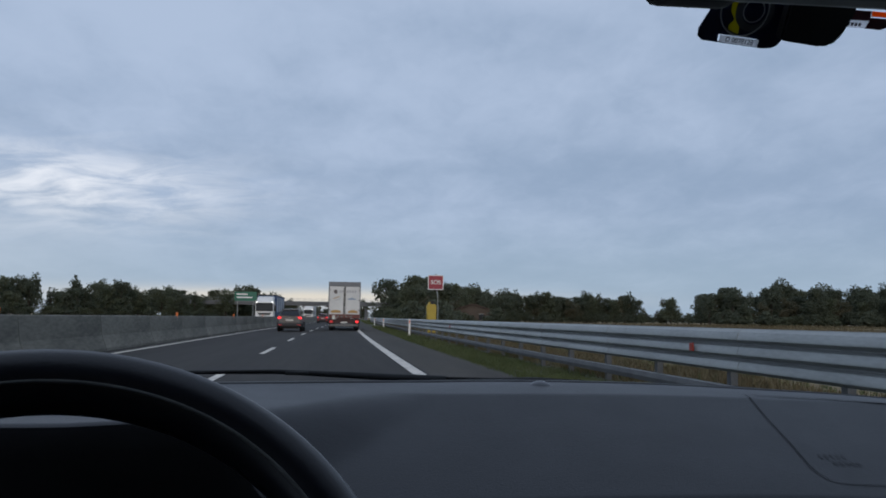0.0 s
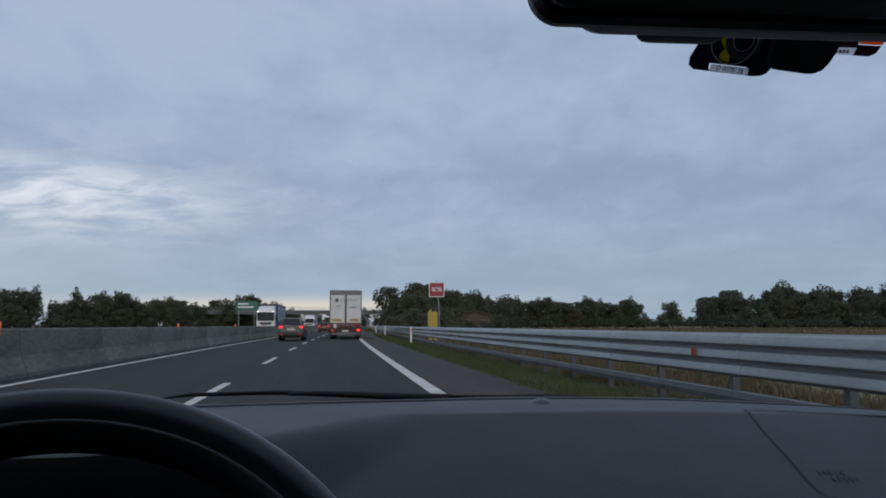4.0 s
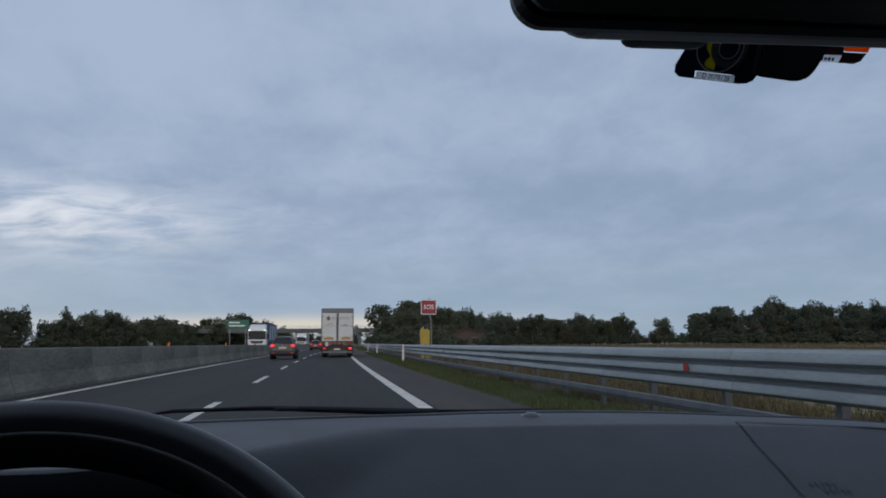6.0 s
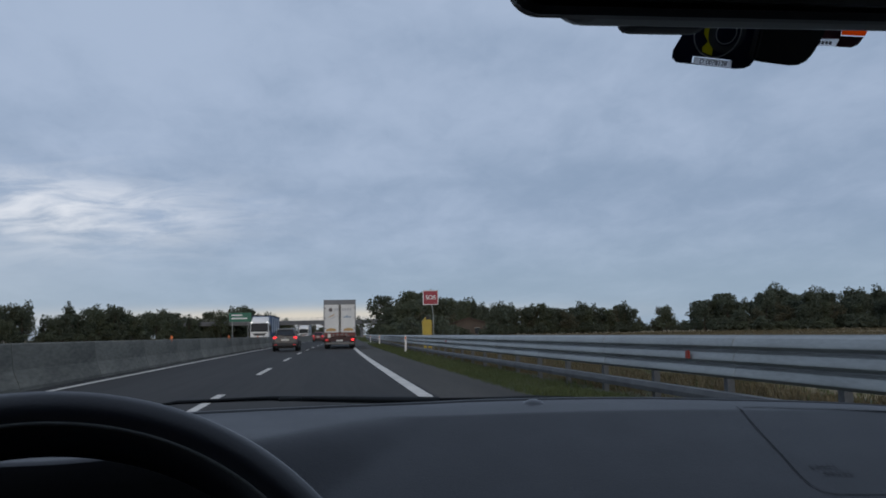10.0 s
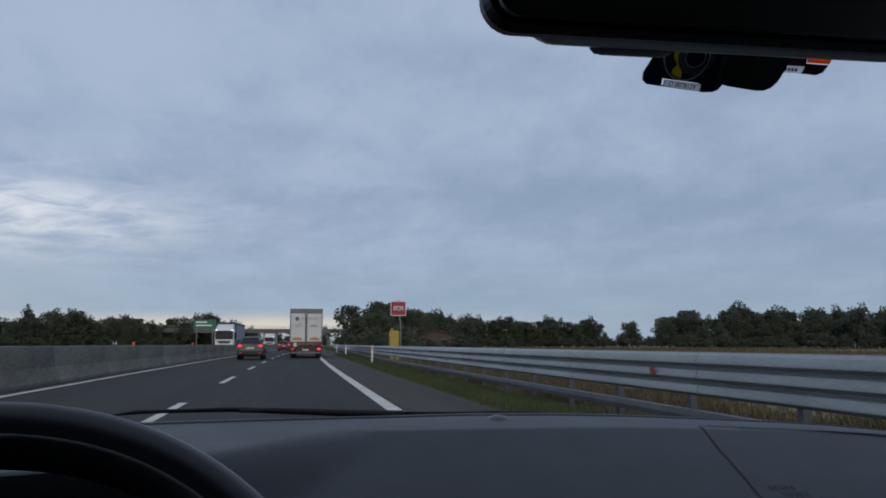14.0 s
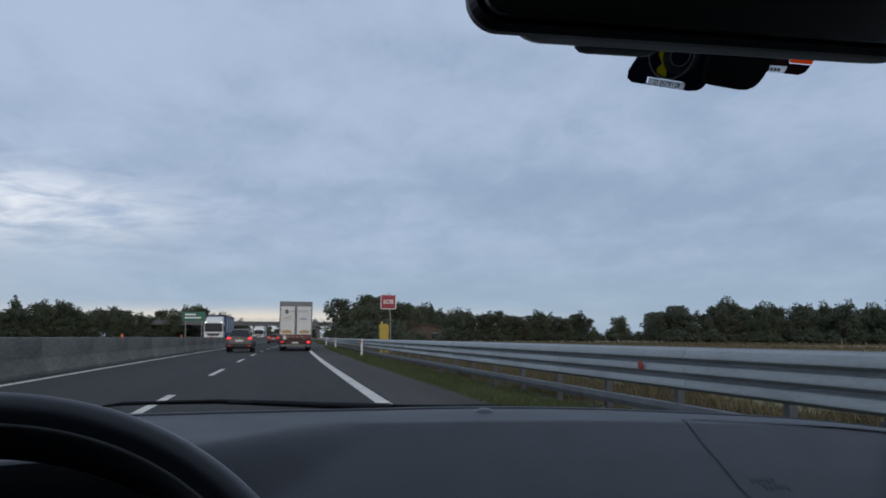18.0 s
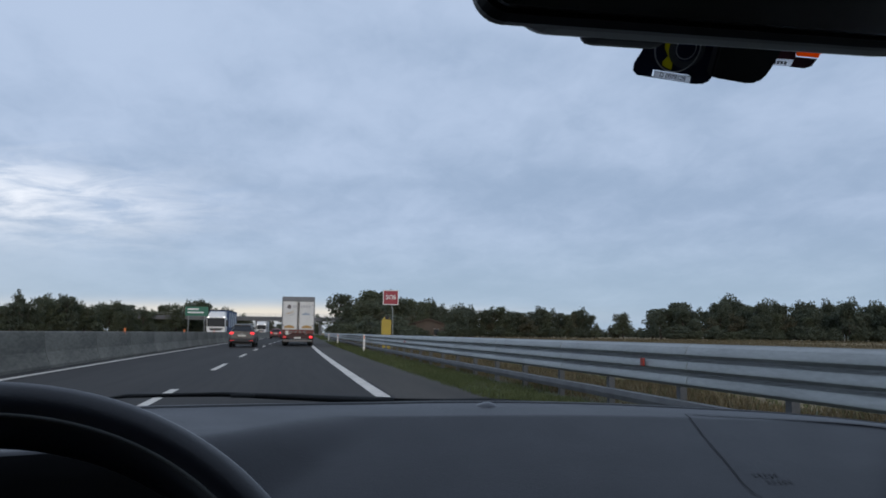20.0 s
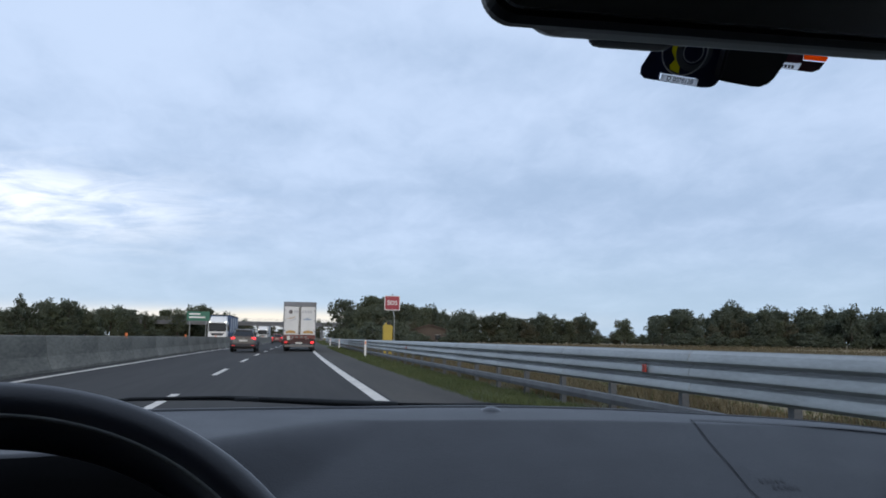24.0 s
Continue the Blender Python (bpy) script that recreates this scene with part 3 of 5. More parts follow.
part("knob", boxes(((-0.040, 0.030, -0.0340), (0.026, 0.058, -0.012), 0.010, 3)), M_BLACK, mirror, "black lever under the mirror")

# wiper outside the screen
bm = bmesh.new()
tube(bm, [(-0.30, 1.155, 0.996), (-0.22, 1.16, 1.007), (-0.09, 1.165, 1.008), (0.02, 1.17, 1.003), (0.16, 1.175, 0.996)], [0.002, 0.0030, 0.0035, 0.0050, 0.0062], 8)
wiper = part("wiper", bm, M_RUBBER, car, "black windscreen wiper at rest", smooth=True)
bm = bmesh.new()
tube(bm, [(-0.36, 1.165, 0.980), (-0.1, 1.18, 0.986), (0.24, 1.185, 0.980)], [0.004, 0.005, 0.004], 6)
part("blade", bm, M_RUBBER, wiper, smooth=True)
part("joint", boxes(((-0.080, 1.160, 1.0032), (-0.045, 1.168, 1.0092), 0.0029)), M_RUBBER, wiper)
bm = bmesh.new()
tube(bm, [(0.10, 1.175, 0.996), (0.30, 1.18, 0.994), (0.62, 1.16, 0.982), (0.88, 1.12, 0.965)], [0.007, 0.006, 0.006, 0.005], 8)
part("wiper", bm, M_RUBBER, car, smooth=True)


# the line of the windscreen, from the foot of the dashboard up to the roof
def screen_point(x, k):
    bow = ((x - CAR_X) / 0.72) ** 2
    return Vector((x * 1.0 - (x - CAR_X) * 0.18 * k, 1.20 - 0.10 * bow - 0.86 * k, 0.965 + 0.555 * k + 0.05 * k * (1 - k) - 0.03 * bow))


def car_shell():
    """Plain bodywork that closes the cabin: roof, pillars, doors, floor, and an unseen tail and rear panels that keep
    light out.
    """
    top = [screen_point(CAR_X - 0.74, 1.0), screen_point(CAR_X + 0.74, 1.0)]
    xl, xr = CAR_X - 0.78, CAR_X + 0.78
    roof = boxes(((top[0].x - 0.06, -1.75, 1.50), (top[1].x + 0.06, 0.36, 1.56), 0.02))
    part("roof", roof, M_LINING, car, "grey roof lining")
    part("floor_pan", boxes(((xl, -1.9, 0.24), (xr, 1.15, 0.30))), M_CARPET, car)
    part("bulkhead", boxes(((xl, 1.16, 0.30), (xr, 1.20, 0.92))), M_CARPET, car)
    bm = prism(bmesh.new(), [(1.21, 0.32), (2.26, 0.32), (2.36, 0.42), (2.36, 0.60), (2.27, 0.74), (1.90, 0.83), (1.23, 0.93)], 0, xl + 0.02, xr - 0.02)
    bmesh.ops.bevel(bm, geom=list(bm.edges), offset=0.05, segments=3, affect="EDGES")
    part("bonnet", bm, M_BODY, car, "grey bonnet")
    part("roof_skin", boxes(((xl + 0.10, -1.93, 1.562), (xr - 0.10, 0.30, 1.60), 0.018)), M_BODY, car, "grey painted roof")
    part("tail_skin", boxes(((xl, -2.05, 0.28), (xr, -2.003, 1.50), 0.02)), M_BODY, car)
    part("rear_window", boxes(((xl + 0.16, -2.06, 1.02), (xr - 0.16, -2.052, 1.42))), M_WINDOW, car, "dark rear window")
    # Unseen closed tail, added so no light comes in from behind.
    part("tail", boxes(((xl, -2.0, 0.28), (xr, -1.9, 1.52), 0.03)), M_CARPET, car)
    for x, s in ((xl, -1), (xr, 1)):
        part("door", boxes(((x - 0.03, -1.9, 0.26), (x + 0.03, 1.22, 0.93), 0.02)), M_BODY, car)
        q = x - s * 0.10
        bm = bmesh.new()
        tube(bm, [(x, 1.10, 0.94), (x - s * 0.06, 0.78, 1.20), (q - s * 0.02, 0.34, 1.52)], [0.04, 0.04, 0.04], 10)
        part("windscreen_pillar", bm, M_CARPET, car, smooth=True)
        # Unseen panel in place of the rear side window, added to darken the cabin.
        bm = prism(bmesh.new(), [(x - 0.02, 0.92), (x + 0.02, 0.92), (q + 0.02, 1.52), (q - 0.02, 1.52)], 1, -1.9, -0.12)
        part("rear_side_panel", bm, M_CARPET, car, "unseen dark panel behind the front door, added to keep light out")
    for y in (1.55, -1.25):
        for s in (-1, 1):
            w = part("wheel", wheel_mesh(0.31, 0.2), M_RUBBER, car, at=pose(CAR_X + s * 0.70, y, 0.31), smooth=False)
    part("rear_seat", boxes(((xl + 0.1, -1.75, 0.30), (xr - 0.1, -1.05, 0.62), 0.06), ((xl + 0.1, -1.85, 0.60), (xr - 0.1, -1.62, 1.15), 0.06)), M_CARPET, car, "dark rear seat")
    for x in (-0.154, 0.586):
        part("front_seat", boxes(((x - 0.25, -0.62, 0.30), (x + 0.25, -0.16, 0.62), 0.06), ((x - 0.25, -0.85, 0.60), (x + 0.25, -0.60, 1.12), 0.06)), M_CARPET, car, "dark front seat")


car_shell()


def clear_glass():
    """Thin clear glass: almost all goes through, a little is mirrored."""
    m = bpy.data.materials.new("clear_glass")
    m.use_nodes = True
    nt = m.node_tree
    nt.nodes.clear()
    clear, shine, both, out = (nt.nodes.new(k) for k in ("ShaderNodeBsdfTransparent", "ShaderNodeBsdfGlossy", "ShaderNodeMixShader", "ShaderNodeOutputMaterial"))
    clear.inputs[0].default_value = (0.985, 0.99, 0.985, 1)
    shine.inputs["Roughness"].default_value = 0.03
    both.inputs[0].default_value = 0.03
    link(nt, clear.outputs[0], both.inputs[1])
    link(nt, shine.outputs[0], both.inputs[2])
    link(nt, both.outputs[0], out.inputs[0])
    return m


M_GLASS = clear_glass()
for side in (-1, 1):
    x = CAR_X + side * 0.78
    pane = [(x, 1.00, 0.94), (x, -0.10, 0.94), (x - side * 0.10, -0.10, 1.50), (x - side * 0.10, 0.36, 1.50)]
    glass = part("side_window", glass_pane(pane, 0.002), M_GLASS, car, "clear side window")
    glass.visible_shadow = False

# ------------------------------------------------------------------ lorry ahead
M_TARP = material("white_doors", (0.66, 0.66, 0.65), (0.55, 0.55, 0.54), rough=0.5, scale=0.8, fine=9)
M_HEADER = material("grey_header", (0.19, 0.198, 0.212), (0.14, 0.148, 0.16), rough=0.6, scale=1.5)
M_RED = material("red_frame", (0.17, 0.034, 0.026), (0.10, 0.025, 0.020), rough=0.5, scale=2)
M_DARK = material("dark_chassis", (0.03, 0.03, 0.032), (0.02, 0.02, 0.021), rough=0.7, scale=3)
M_TAIL = material("tail_light", (0.5, 0.02, 0.02), (0.4, 0.02, 0.02), rough=0.3, emit=(1.0, 0.03, 0.04), power=1.3)
M_TAIL_DIM = material("tail_light_dim", (0.42, 0.03, 0.03), (0.35, 0.02, 0.02), rough=0.3, emit=(1.0, 0.03, 0.04), power=0.25)
M_PLATE = material("plate", (0.62, 0.62, 0.58), (0.5, 0.5, 0.47), rough=0.5)
M_DECAL_DARK = material("decal_dark", (0.10, 0.085, 0.085), (0.13, 0.11, 0.11), rough=0.6)
M_DECAL_GREY = material("decal_grey", (0.38, 0.38, 0.40), (0.44, 0.44, 0.46), rough=0.6)
M_DECAL_GOLD = material("decal_gold", (0.46, 0.27, 0.08), (0.38, 0.24, 0.09), rough=0.6)
M_DECAL_BLUE = material("decal_blue", (0.25, 0.31, 0.40), (0.30, 0.36, 0.44), rough=0.6)
M_RIM_STEEL = material("wheel_steel", (0.25, 0.25, 0.26), (0.18, 0.18, 0.19), rough=0.5, metal=0.6)
M_WHITE = material("white_paint", (0.72, 0.72, 0.71), (0.64, 0.64, 0.63), rough=0.4, scale=1.5, coat=0.3)


M_MAROON = material("dark_red_bar", (0.050, 0.012, 0.011), (0.030, 0.010, 0.009), rough=0.6, scale=3)
M_BAR = material("pale_steel_bar", (0.17, 0.165, 0.16), (0.11, 0.108, 0.105), rough=0.55, scale=4)


def lorry():
    t = thing("box_lorry", on_road(0.45, 62.0), "white box lorry with red rear frame driving ahead", "lorry")
    L = 12.5
    part("box_body", boxes(((-1.24, 0.03, 1.28), (1.24, L, 3.55), 0.02)), M_TARP, t, "white cargo box")
    part("roof_header", boxes(((-1.275, -0.02, 3.52), (1.275, L, 3.90), 0.04)), M_HEADER, t, "grey roof header")
    for s in (-1, 1):
        d = part("rear_door", boxes(((min(s * 0.02, s * 1.19), -0.02, 1.32), (max(s * 0.02, s * 1.19), 0.03, 3.50), 0.008)), M_TARP, t, "white rear door")
        part("locking_bar", tube(bmesh.new(), [(s * 0.06, -0.045, 1.33), (s * 0.06, -0.045, 3.49)], [0.022, 0.022], 8), M_DARK, d)
        part("corner_post", boxes(((min(s * 1.20, s * 1.275), -0.03, 0.95), (max(s * 1.20, s * 1.275), 0.08, 3.52), 0.006)), M_HEADER, t)
        for z in (1.6, 2.4, 3.2):
            part("hinge", boxes(((min(s * 1.10, s * 1.21), -0.045, z), (max(s * 1.10, s * 1.21), -0.021, z + 0.06))), M_HEADER, d)
    part("door_gap", boxes(((-0.030, -0.012, 1.32), (0.030, -0.004, 3.50))), M_DARK, t, "dark gap between the doors")
    for x in (-0.62, -0.30, 0.05, 0.40):
        part("frame_plate", boxes(((x, -0.040, 1.06), (x + 0.22, -0.032, 1.20), 0.004)), M_BAR, t, "pale bolted plate")
    part("rear_frame", boxes(((-1.26, -0.03, 1.00), (1.26, 0.12, 1.30), 0.015)), M_RED, t, "red painted rear frame")
    part("light_bar", boxes(((-1.25, -0.02, 0.60), (1.25, 0.10, 0.97), 0.01)), M_MAROON, t, "dark red light bar")
    part("chassis", boxes(((-0.5, 0.1, 0.75), (0.5, L, 1.25))), M_DARK, t)
    part("underrun_bar", boxes(((-1.15, 0.05, 0.36), (1.15, 0.17, 0.52), 0.02)), M_BAR, t, "pale grey underrun bar")
    part("number_plate", boxes(((-0.28, -0.045, 0.60), (0.24, -0.022, 0.72), 0.004)), M_PLATE, t, "pale number plate")
    part("white_board", boxes(((-0.95, -0.045, 0.90), (-0.72, -0.032, 1.22))), M_PLATE, t)
    for s in (-1, 1):
        part("tail_light", boxes(((min(s * 0.90, s * 1.14), -0.05, 0.64), (max(s * 0.90, s * 1.14), -0.021, 0.80), 0.03)), M_TAIL if s > 0 else M_TAIL_DIM, t, "red tail light")
        for y in (1.6, 2.95, 4.3):
            w = part("wheel", wheel_mesh(0.50, 0.36), M_RUBBER, t, at=pose(s * 1.03, y, 0.50))
            part("rim", rim_mesh(0.50, 0.34), M_RIM_STEEL, w)
        part("mud_flap", boxes(((s * 1.03 - 0.2, 0.95, 0.16), (s * 1.03 + 0.2, 0.97, 0.74))), M_RUBBER, t)
        part("side_skirt", boxes(((s * 1.20 - 0.01, 5.2, 0.45), (s * 1.20 + 0.01, 10.5, 1.2))), M_HEADER, t)
    # printed signs on the doors: plain shapes and bars
    def decal(name, outline, mat, label):
        bm = prism(bmesh.new(), outline, 1, -0.0265, -0.0225)
        part(name, bm, mat, t, label)
    decal("emblem", [(-0.92, 2.98), (-0.80, 3.02), (-0.74, 2.92), (-0.60, 2.96), (-0.56, 3.10), (-0.62, 3.24), (-0.74, 3.28), (-0.80, 3.20), (-0.90, 3.18), (-0.84, 3.08)], M_DECAL_DARK, "dark emblem")
    for k in range(4):
        decal("lettering_bar", [(-0.46 + 0.11 * k, 3.02), (-0.39 + 0.11 * k, 3.02), (-0.39 + 0.11 * k, 3.22), (-0.46 + 0.11 * k, 3.22)], M_DECAL_GREY, "grey lettering bar")
        decal("lettering_bar", [(0.16 + 0.21 * k, 3.02), (0.30 + 0.21 * k, 3.02), (0.30 + 0.21 * k, 3.22), (0.16 + 0.21 * k, 3.22)], M_DECAL_GREY, "grey lettering bar")
    decal("swoosh", [(-1.02, 2.52), (-0.70, 2.62), (-0.36, 2.78), (-0.40, 2.70), (-0.72, 2.54)], M_DECAL_GOLD, "gold swoosh")
    decal("swoosh", [(-0.86, 2.40), (-0.50, 2.50), (-0.26, 2.64), (-0.32, 2.52), (-0.56, 2.40)], M_DECAL_GREY, "grey swoosh")
    decal("badge", [(0.30, 2.46), (0.86, 2.46), (0.94, 2.54), (0.66, 2.60), (0.58, 2.68), (0.50, 2.60), (0.24, 2.54)], M_DECAL_BLUE, "blue badge")
    for s in (-1, 1):
        a, b = sorted((s * 0.28, s * 1.08))
        decal("badge", [(a, 1.42), (b, 1.42), (b - 0.05, 1.58), ((a + b) / 2, 1.66), (a + 0.05, 1.58)], M_DECAL_GOLD, "gold badge")
    # cab ahead of the box
    part("cab", boxes(((-1.22, L + 0.6, 0.55), (1.22, L + 2.7, 3.3), 0.12, 3)), M_WHITE, t, "white cab")
    for s in (-1, 1):
        part("door_mirror", boxes(((s * 1.42 - 0.10, L + 2.3, 1.75), (s * 1.42 + 0.10, L + 2.45, 2.45), 0.03)), M_DARK, t, "black door mirror")
        for y in (L - 0.6, L + 1.9):
            part("wheel", wheel_mesh(0.50, 0.34), M_RUBBER, t, at=pose(s * 1.05, y, 0.50))


lorry()

# ------------------------------------------------------------------ trees
def crown_mesh(name, seed, height, width, base, mat, count, leaf):
    """Many small leaf clumps in uneven lobes."""
    rng = np.random.default_rng(seed)
    lobes = []
    for k in range(24):
        a, r = rng.uniform(0, 2 * math.pi), width / 2 * math.sqrt(rng.uniform(0, 0.9))
        f = rng.uniform(0, 1)
        z = base + (height - base) * (0.10 + 0.82 * f)
        shrink = 1 - 0.75 * max(0, f - 0.35)
        lobes.append((r * math.cos(a) * shrink, r * math.sin(a) * shrink, z, rng.uniform(0.11, 0.24) * width, rng.uniform(0.08, 0.18) * (height - base)))
    lobes.append((0, 0, base + (height - base) * 0.55, width * 0.42, (height - base) * 0.42))
    lob = np.array(lobes)
    pick = rng.integers(0, len(lob), count)
    d = rng.normal(size=(count, 3))
    d /= np.linalg.norm(d, axis=1)[:, None]
    rad = rng.uniform(0.25, 1.0, count) ** 0.45 * (1 + 0.09 * rng.normal(size=count))
    c = lob[pick, :3] + d * rad[:, None] * lob[pick][:, [3, 3, 4]]
    u = rng.normal(size=(count, 3))
    u /= np.linalg.norm(u, axis=1)[:, None]
    w = np.cross(u, rng.normal(size=(count, 3)))
    w /= np.linalg.norm(w, axis=1)[:, None]
    s = leaf * rng.uniform(0.5, 1.3, count)[:, None]
    u, w = u * s, w * s * 0.62
    verts = np.stack([c - u, c - 0.1 * u + w, c + u, c + 0.1 * u - w], 1).reshape(-1, 3)
    verts[:, 2] = np.maximum(verts[:, 2], 0.25)
    faces = np.arange(4 * count).reshape(-1, 4)
    me = bpy.data.meshes.new(name)
    me.from_pydata(verts.tolist(), [], faces.tolist())
    me.materials.append(mat)
    return me


def trunk_mesh(seed, height, base):
    rng = random.Random(seed)
    bm = bmesh.new()
    r = 0.018 * height + 0.05
    lean = rng.uniform(-0.05, 0.05) * height
    mid = (lean * 0.5, rng.uniform(-0.2, 0.2), height * 0.45)
    tube(bm, [(0, 0, -0.4), (0.02, 0, 0.4), mid, (lean, 0, height * 0.88)], [r * 1.5, r * 1.1, r * 0.7, r * 0.12], 7)
    for k in range(6):
        a, z = rng.uniform(0, 6.28), rng.uniform(max(0.15, base / height), 0.62) * height
        ln = rng.uniform(0.16, 0.30) * height
        x0 = lean * z / (height * 0.88)
        tube(bm, [(x0, 0, z), (x0 + ln * 0.5 * math.cos(a), ln * 0.5 * math.sin(a), z + ln * 0.40), (x0 + ln * math.cos(a), ln * math.sin(a), z + ln * 0.7)], [r * 0.45, r * 0.28, r * 0.08], 5)
    return mesh_of(bm, "trunk", M_BARK, True)


TREES = {}


def tree_kind(key, seed, height, width, base, mat, count, leaf, label, category="tree"):
    t = thing("tree" if category == "tree" else "bush", pose(0, 0, 0), label, category)
    part("trunk", trunk_mesh(seed, height, base), M_BARK, t)
    part("crown", crown_mesh("crown", seed, height, width, base, mat, count, leaf), mat, t)
    TREES[key] = [t, False]


tree_kind("round", 1, 10, 8.5, 0.8, M_LEAF, 2500, 0.31, "broad green leafy tree at the field's edge")
tree_kind("round_b", 2, 11, 8.0, 0.8, M_LEAF_DARK, 2500, 0.31, "dark green leafy tree in a wood")
tree_kind("tall", 3, 13, 7.0, 1.0, M_LEAF_DARK, 2500, 0.31, "tall dark green tree in a wood")
tree_kind("tall_b", 4, 12, 7.5, 0.8, M_LEAF, 2500, 0.31, "tall green tree in a wood")
tree_kind("turning", 5, 10, 8.0, 0.7, M_LEAF_BROWN, 2500, 0.31, "leafy tree turning brown in a wood")
tree_kind("slim", 6, 11, 4.2, 0.9, M_LEAF_DARK, 1700, 0.28, "slim upright dark tree")
tree_kind("bush", 7, 3.2, 4.5, 0.05, M_LEAF, 1200, 0.22, "low green bush on the verge", "bush")
tree_kind("bush_b", 8, 3.8, 5.5, 0.05, M_LEAF_DARK, 1200, 0.24, "dark overgrown bush at the wood's edge", "bush")


def plant(key, x, y, size=1.0, turn=0.0, group=""):
    src, used = TREES[key]
    m = pose(x, y, -0.1, 0, 0, turn)
    if not used:
        TREES[key][1] = True
        src.matrix_basis = m
        src.scale = (size, size, size)
        t = src
    else:
        keep = src.scale.copy()
        src.scale = (size, size, size)
        t = copy_thing(src, m)
        src.scale = keep
    if group:
        t["group"] = group
    return t


def far_wood(name, rows, label, category):
    """Trees that the camera never passes near, joined: belts of x0, y0, x1, y1, count, spread, size, kinds."""
    vs, fs, base, mats = [], [], 0, []
    slot = []
    for x0, y0, x1, y1, count, spread, size, kinds in rows:
        for k in range(count):
            f = (k + rng.uniform(0.2, 0.8)) / count
            src = TREES[rng.choice(kinds)][0]
            x, y = x0 + (x1 - x0) * f + rng.uniform(-1, 1) * spread, y0 + (y1 - y0) * f + rng.uniform(-1, 1) * spread
            z, w = size * rng.uniform(0.72, 1.28), rng.uniform(0, 2 * math.pi)
            for ob in src.children:
                me = ob.data
                co = np.empty(3 * len(me.vertices))
                me.vertices.foreach_get("co", co)
                co = co.reshape(-1, 3) * z
                c, d = math.cos(w), math.sin(w)
                vs.append(np.stack([co[:, 0] * c - co[:, 1] * d + x, co[:, 0] * d + co[:, 1] * c + y, co[:, 2] - 0.1], 1))
                mat = me.materials[0]
                if mat not in mats:
                    mats.append(mat)
                for poly in me.polygons:
                    fs.append([base + i for i in poly.vertices])
                    slot.append(mats.index(mat))
                base += len(co)
    me = bpy.data.meshes.new(name)
    me.from_pydata(np.concatenate(vs).tolist(), [], fs)
    for m in mats:
        me.materials.append(m)
    me.polygons.foreach_set("material_index", slot)
    return tagged(new(name, me), label, category, kind="stuff")


rng = random.Random(11)
WOOD = ["round_b", "tall", "tall_b", "round_b", "turning", "tall"]


def belt(x0, y0, x1, y1, count, spread, size, kinds, group, jitter=0.28):
    for k in range(count):
        f = (k + rng.uniform(0.2, 0.8)) / count
        plant(rng.choice(kinds), x0 + (x1 - x0) * f + rng.uniform(-1, 1) * spread, y0 + (y1 - y0) * f + rng.uniform(-1, 1) * spread,
              size * rng.uniform(1 - jitter, 1 + jitter), rng.uniform(0, 360), group)


# left of the motorway
belt(-128, 235, -30, 385, 64, 7, 1.02, ["round", "tall_b", "slim", "round_b", "tall", "round"], "trees beyond the far carriageway")
belt(-128, 228, -29, 376, 60, 3, 1.0, ["bush_b", "bush"], "bushes beyond the far carriageway")
# right of the lorry, behind the verge
belt(13, 168, 34, 205, 24, 5, 0.72, ["round", "turning", "round_b", "tall_b"], "trees by the farmhouse")
belt(13, 160, 24, 190, 12, 2, 0.9, ["bush_b", "bush"], "bushes by the farmhouse")
belt(18, 215, 64, 330, 52, 8, 0.92, WOOD, "trees by the farmhouse")
# wood across the field
belt(62, 330, 140, 345, 66, 8, 0.95, WOOD, "wood across the field")
belt(112, 226, 240, 203, 72, 9, 0.84, WOOD, "wood beside the field")
belt(112, 217, 240, 193, 80, 3, 0.95, ["bush_b", "bush_b", "bush"], "bushes along the wood")
plant("round", 103, 226, 0.85, 40, "wood beside the field")
for x, y, z, kind in ((21.5, 157, 0.75, "bush_b"), (23.6, 159, 0.8, "bush"), (25.4, 158, 0.5, "bush_b"), (30.0, 158, 0.9, "bush_b"), (32.5, 160, 0.6, "round_b"), (22.0, 161, 0.5, "turning"), (28.2, 156.5, 0.45, "bush")):
    plant(kind, x + 3.0, y, z, 40 * x, "bushes by the farmhouse")
for k in range(7):
    plant(rng.choice(["bush", "bush_b"]), 12.0 + rng.uniform(-1, 5), 95 + 11 * k, rng.uniform(0.6, 1.0), rng.uniform(0, 360), "bushes on the verge")
far_wood("far_wood", [(-165, 330, -32, 440, 44, 9, 1.10, ["round_b", "tall", "round_b"]), (-110, 600, 150, 640, 60, 9, 1.15, ["round_b", "tall", "turning"]),
                      (-110, 590, 150, 630, 60, 3, 1.6, ["bush_b"]), (20, 210, 62, 320, 30, 3, 1.0, ["bush_b"]), (60, 322, 140, 336, 50, 3, 1.0, ["bush_b", "bush"]), (134, 338, 182, 348, 26, 3, 1.05, ["bush_b"]),
                      (128, 250, 265, 235, 60, 9, 1.08, WOOD)], "dense dark green woodland in the distance", "woodland")

# ------------------------------------------------------------------ toll stickers on the windscreen
M_CARD = material("navy_card", (0.014, 0.018, 0.060), (0.011, 0.014, 0.046), rough=0.45)


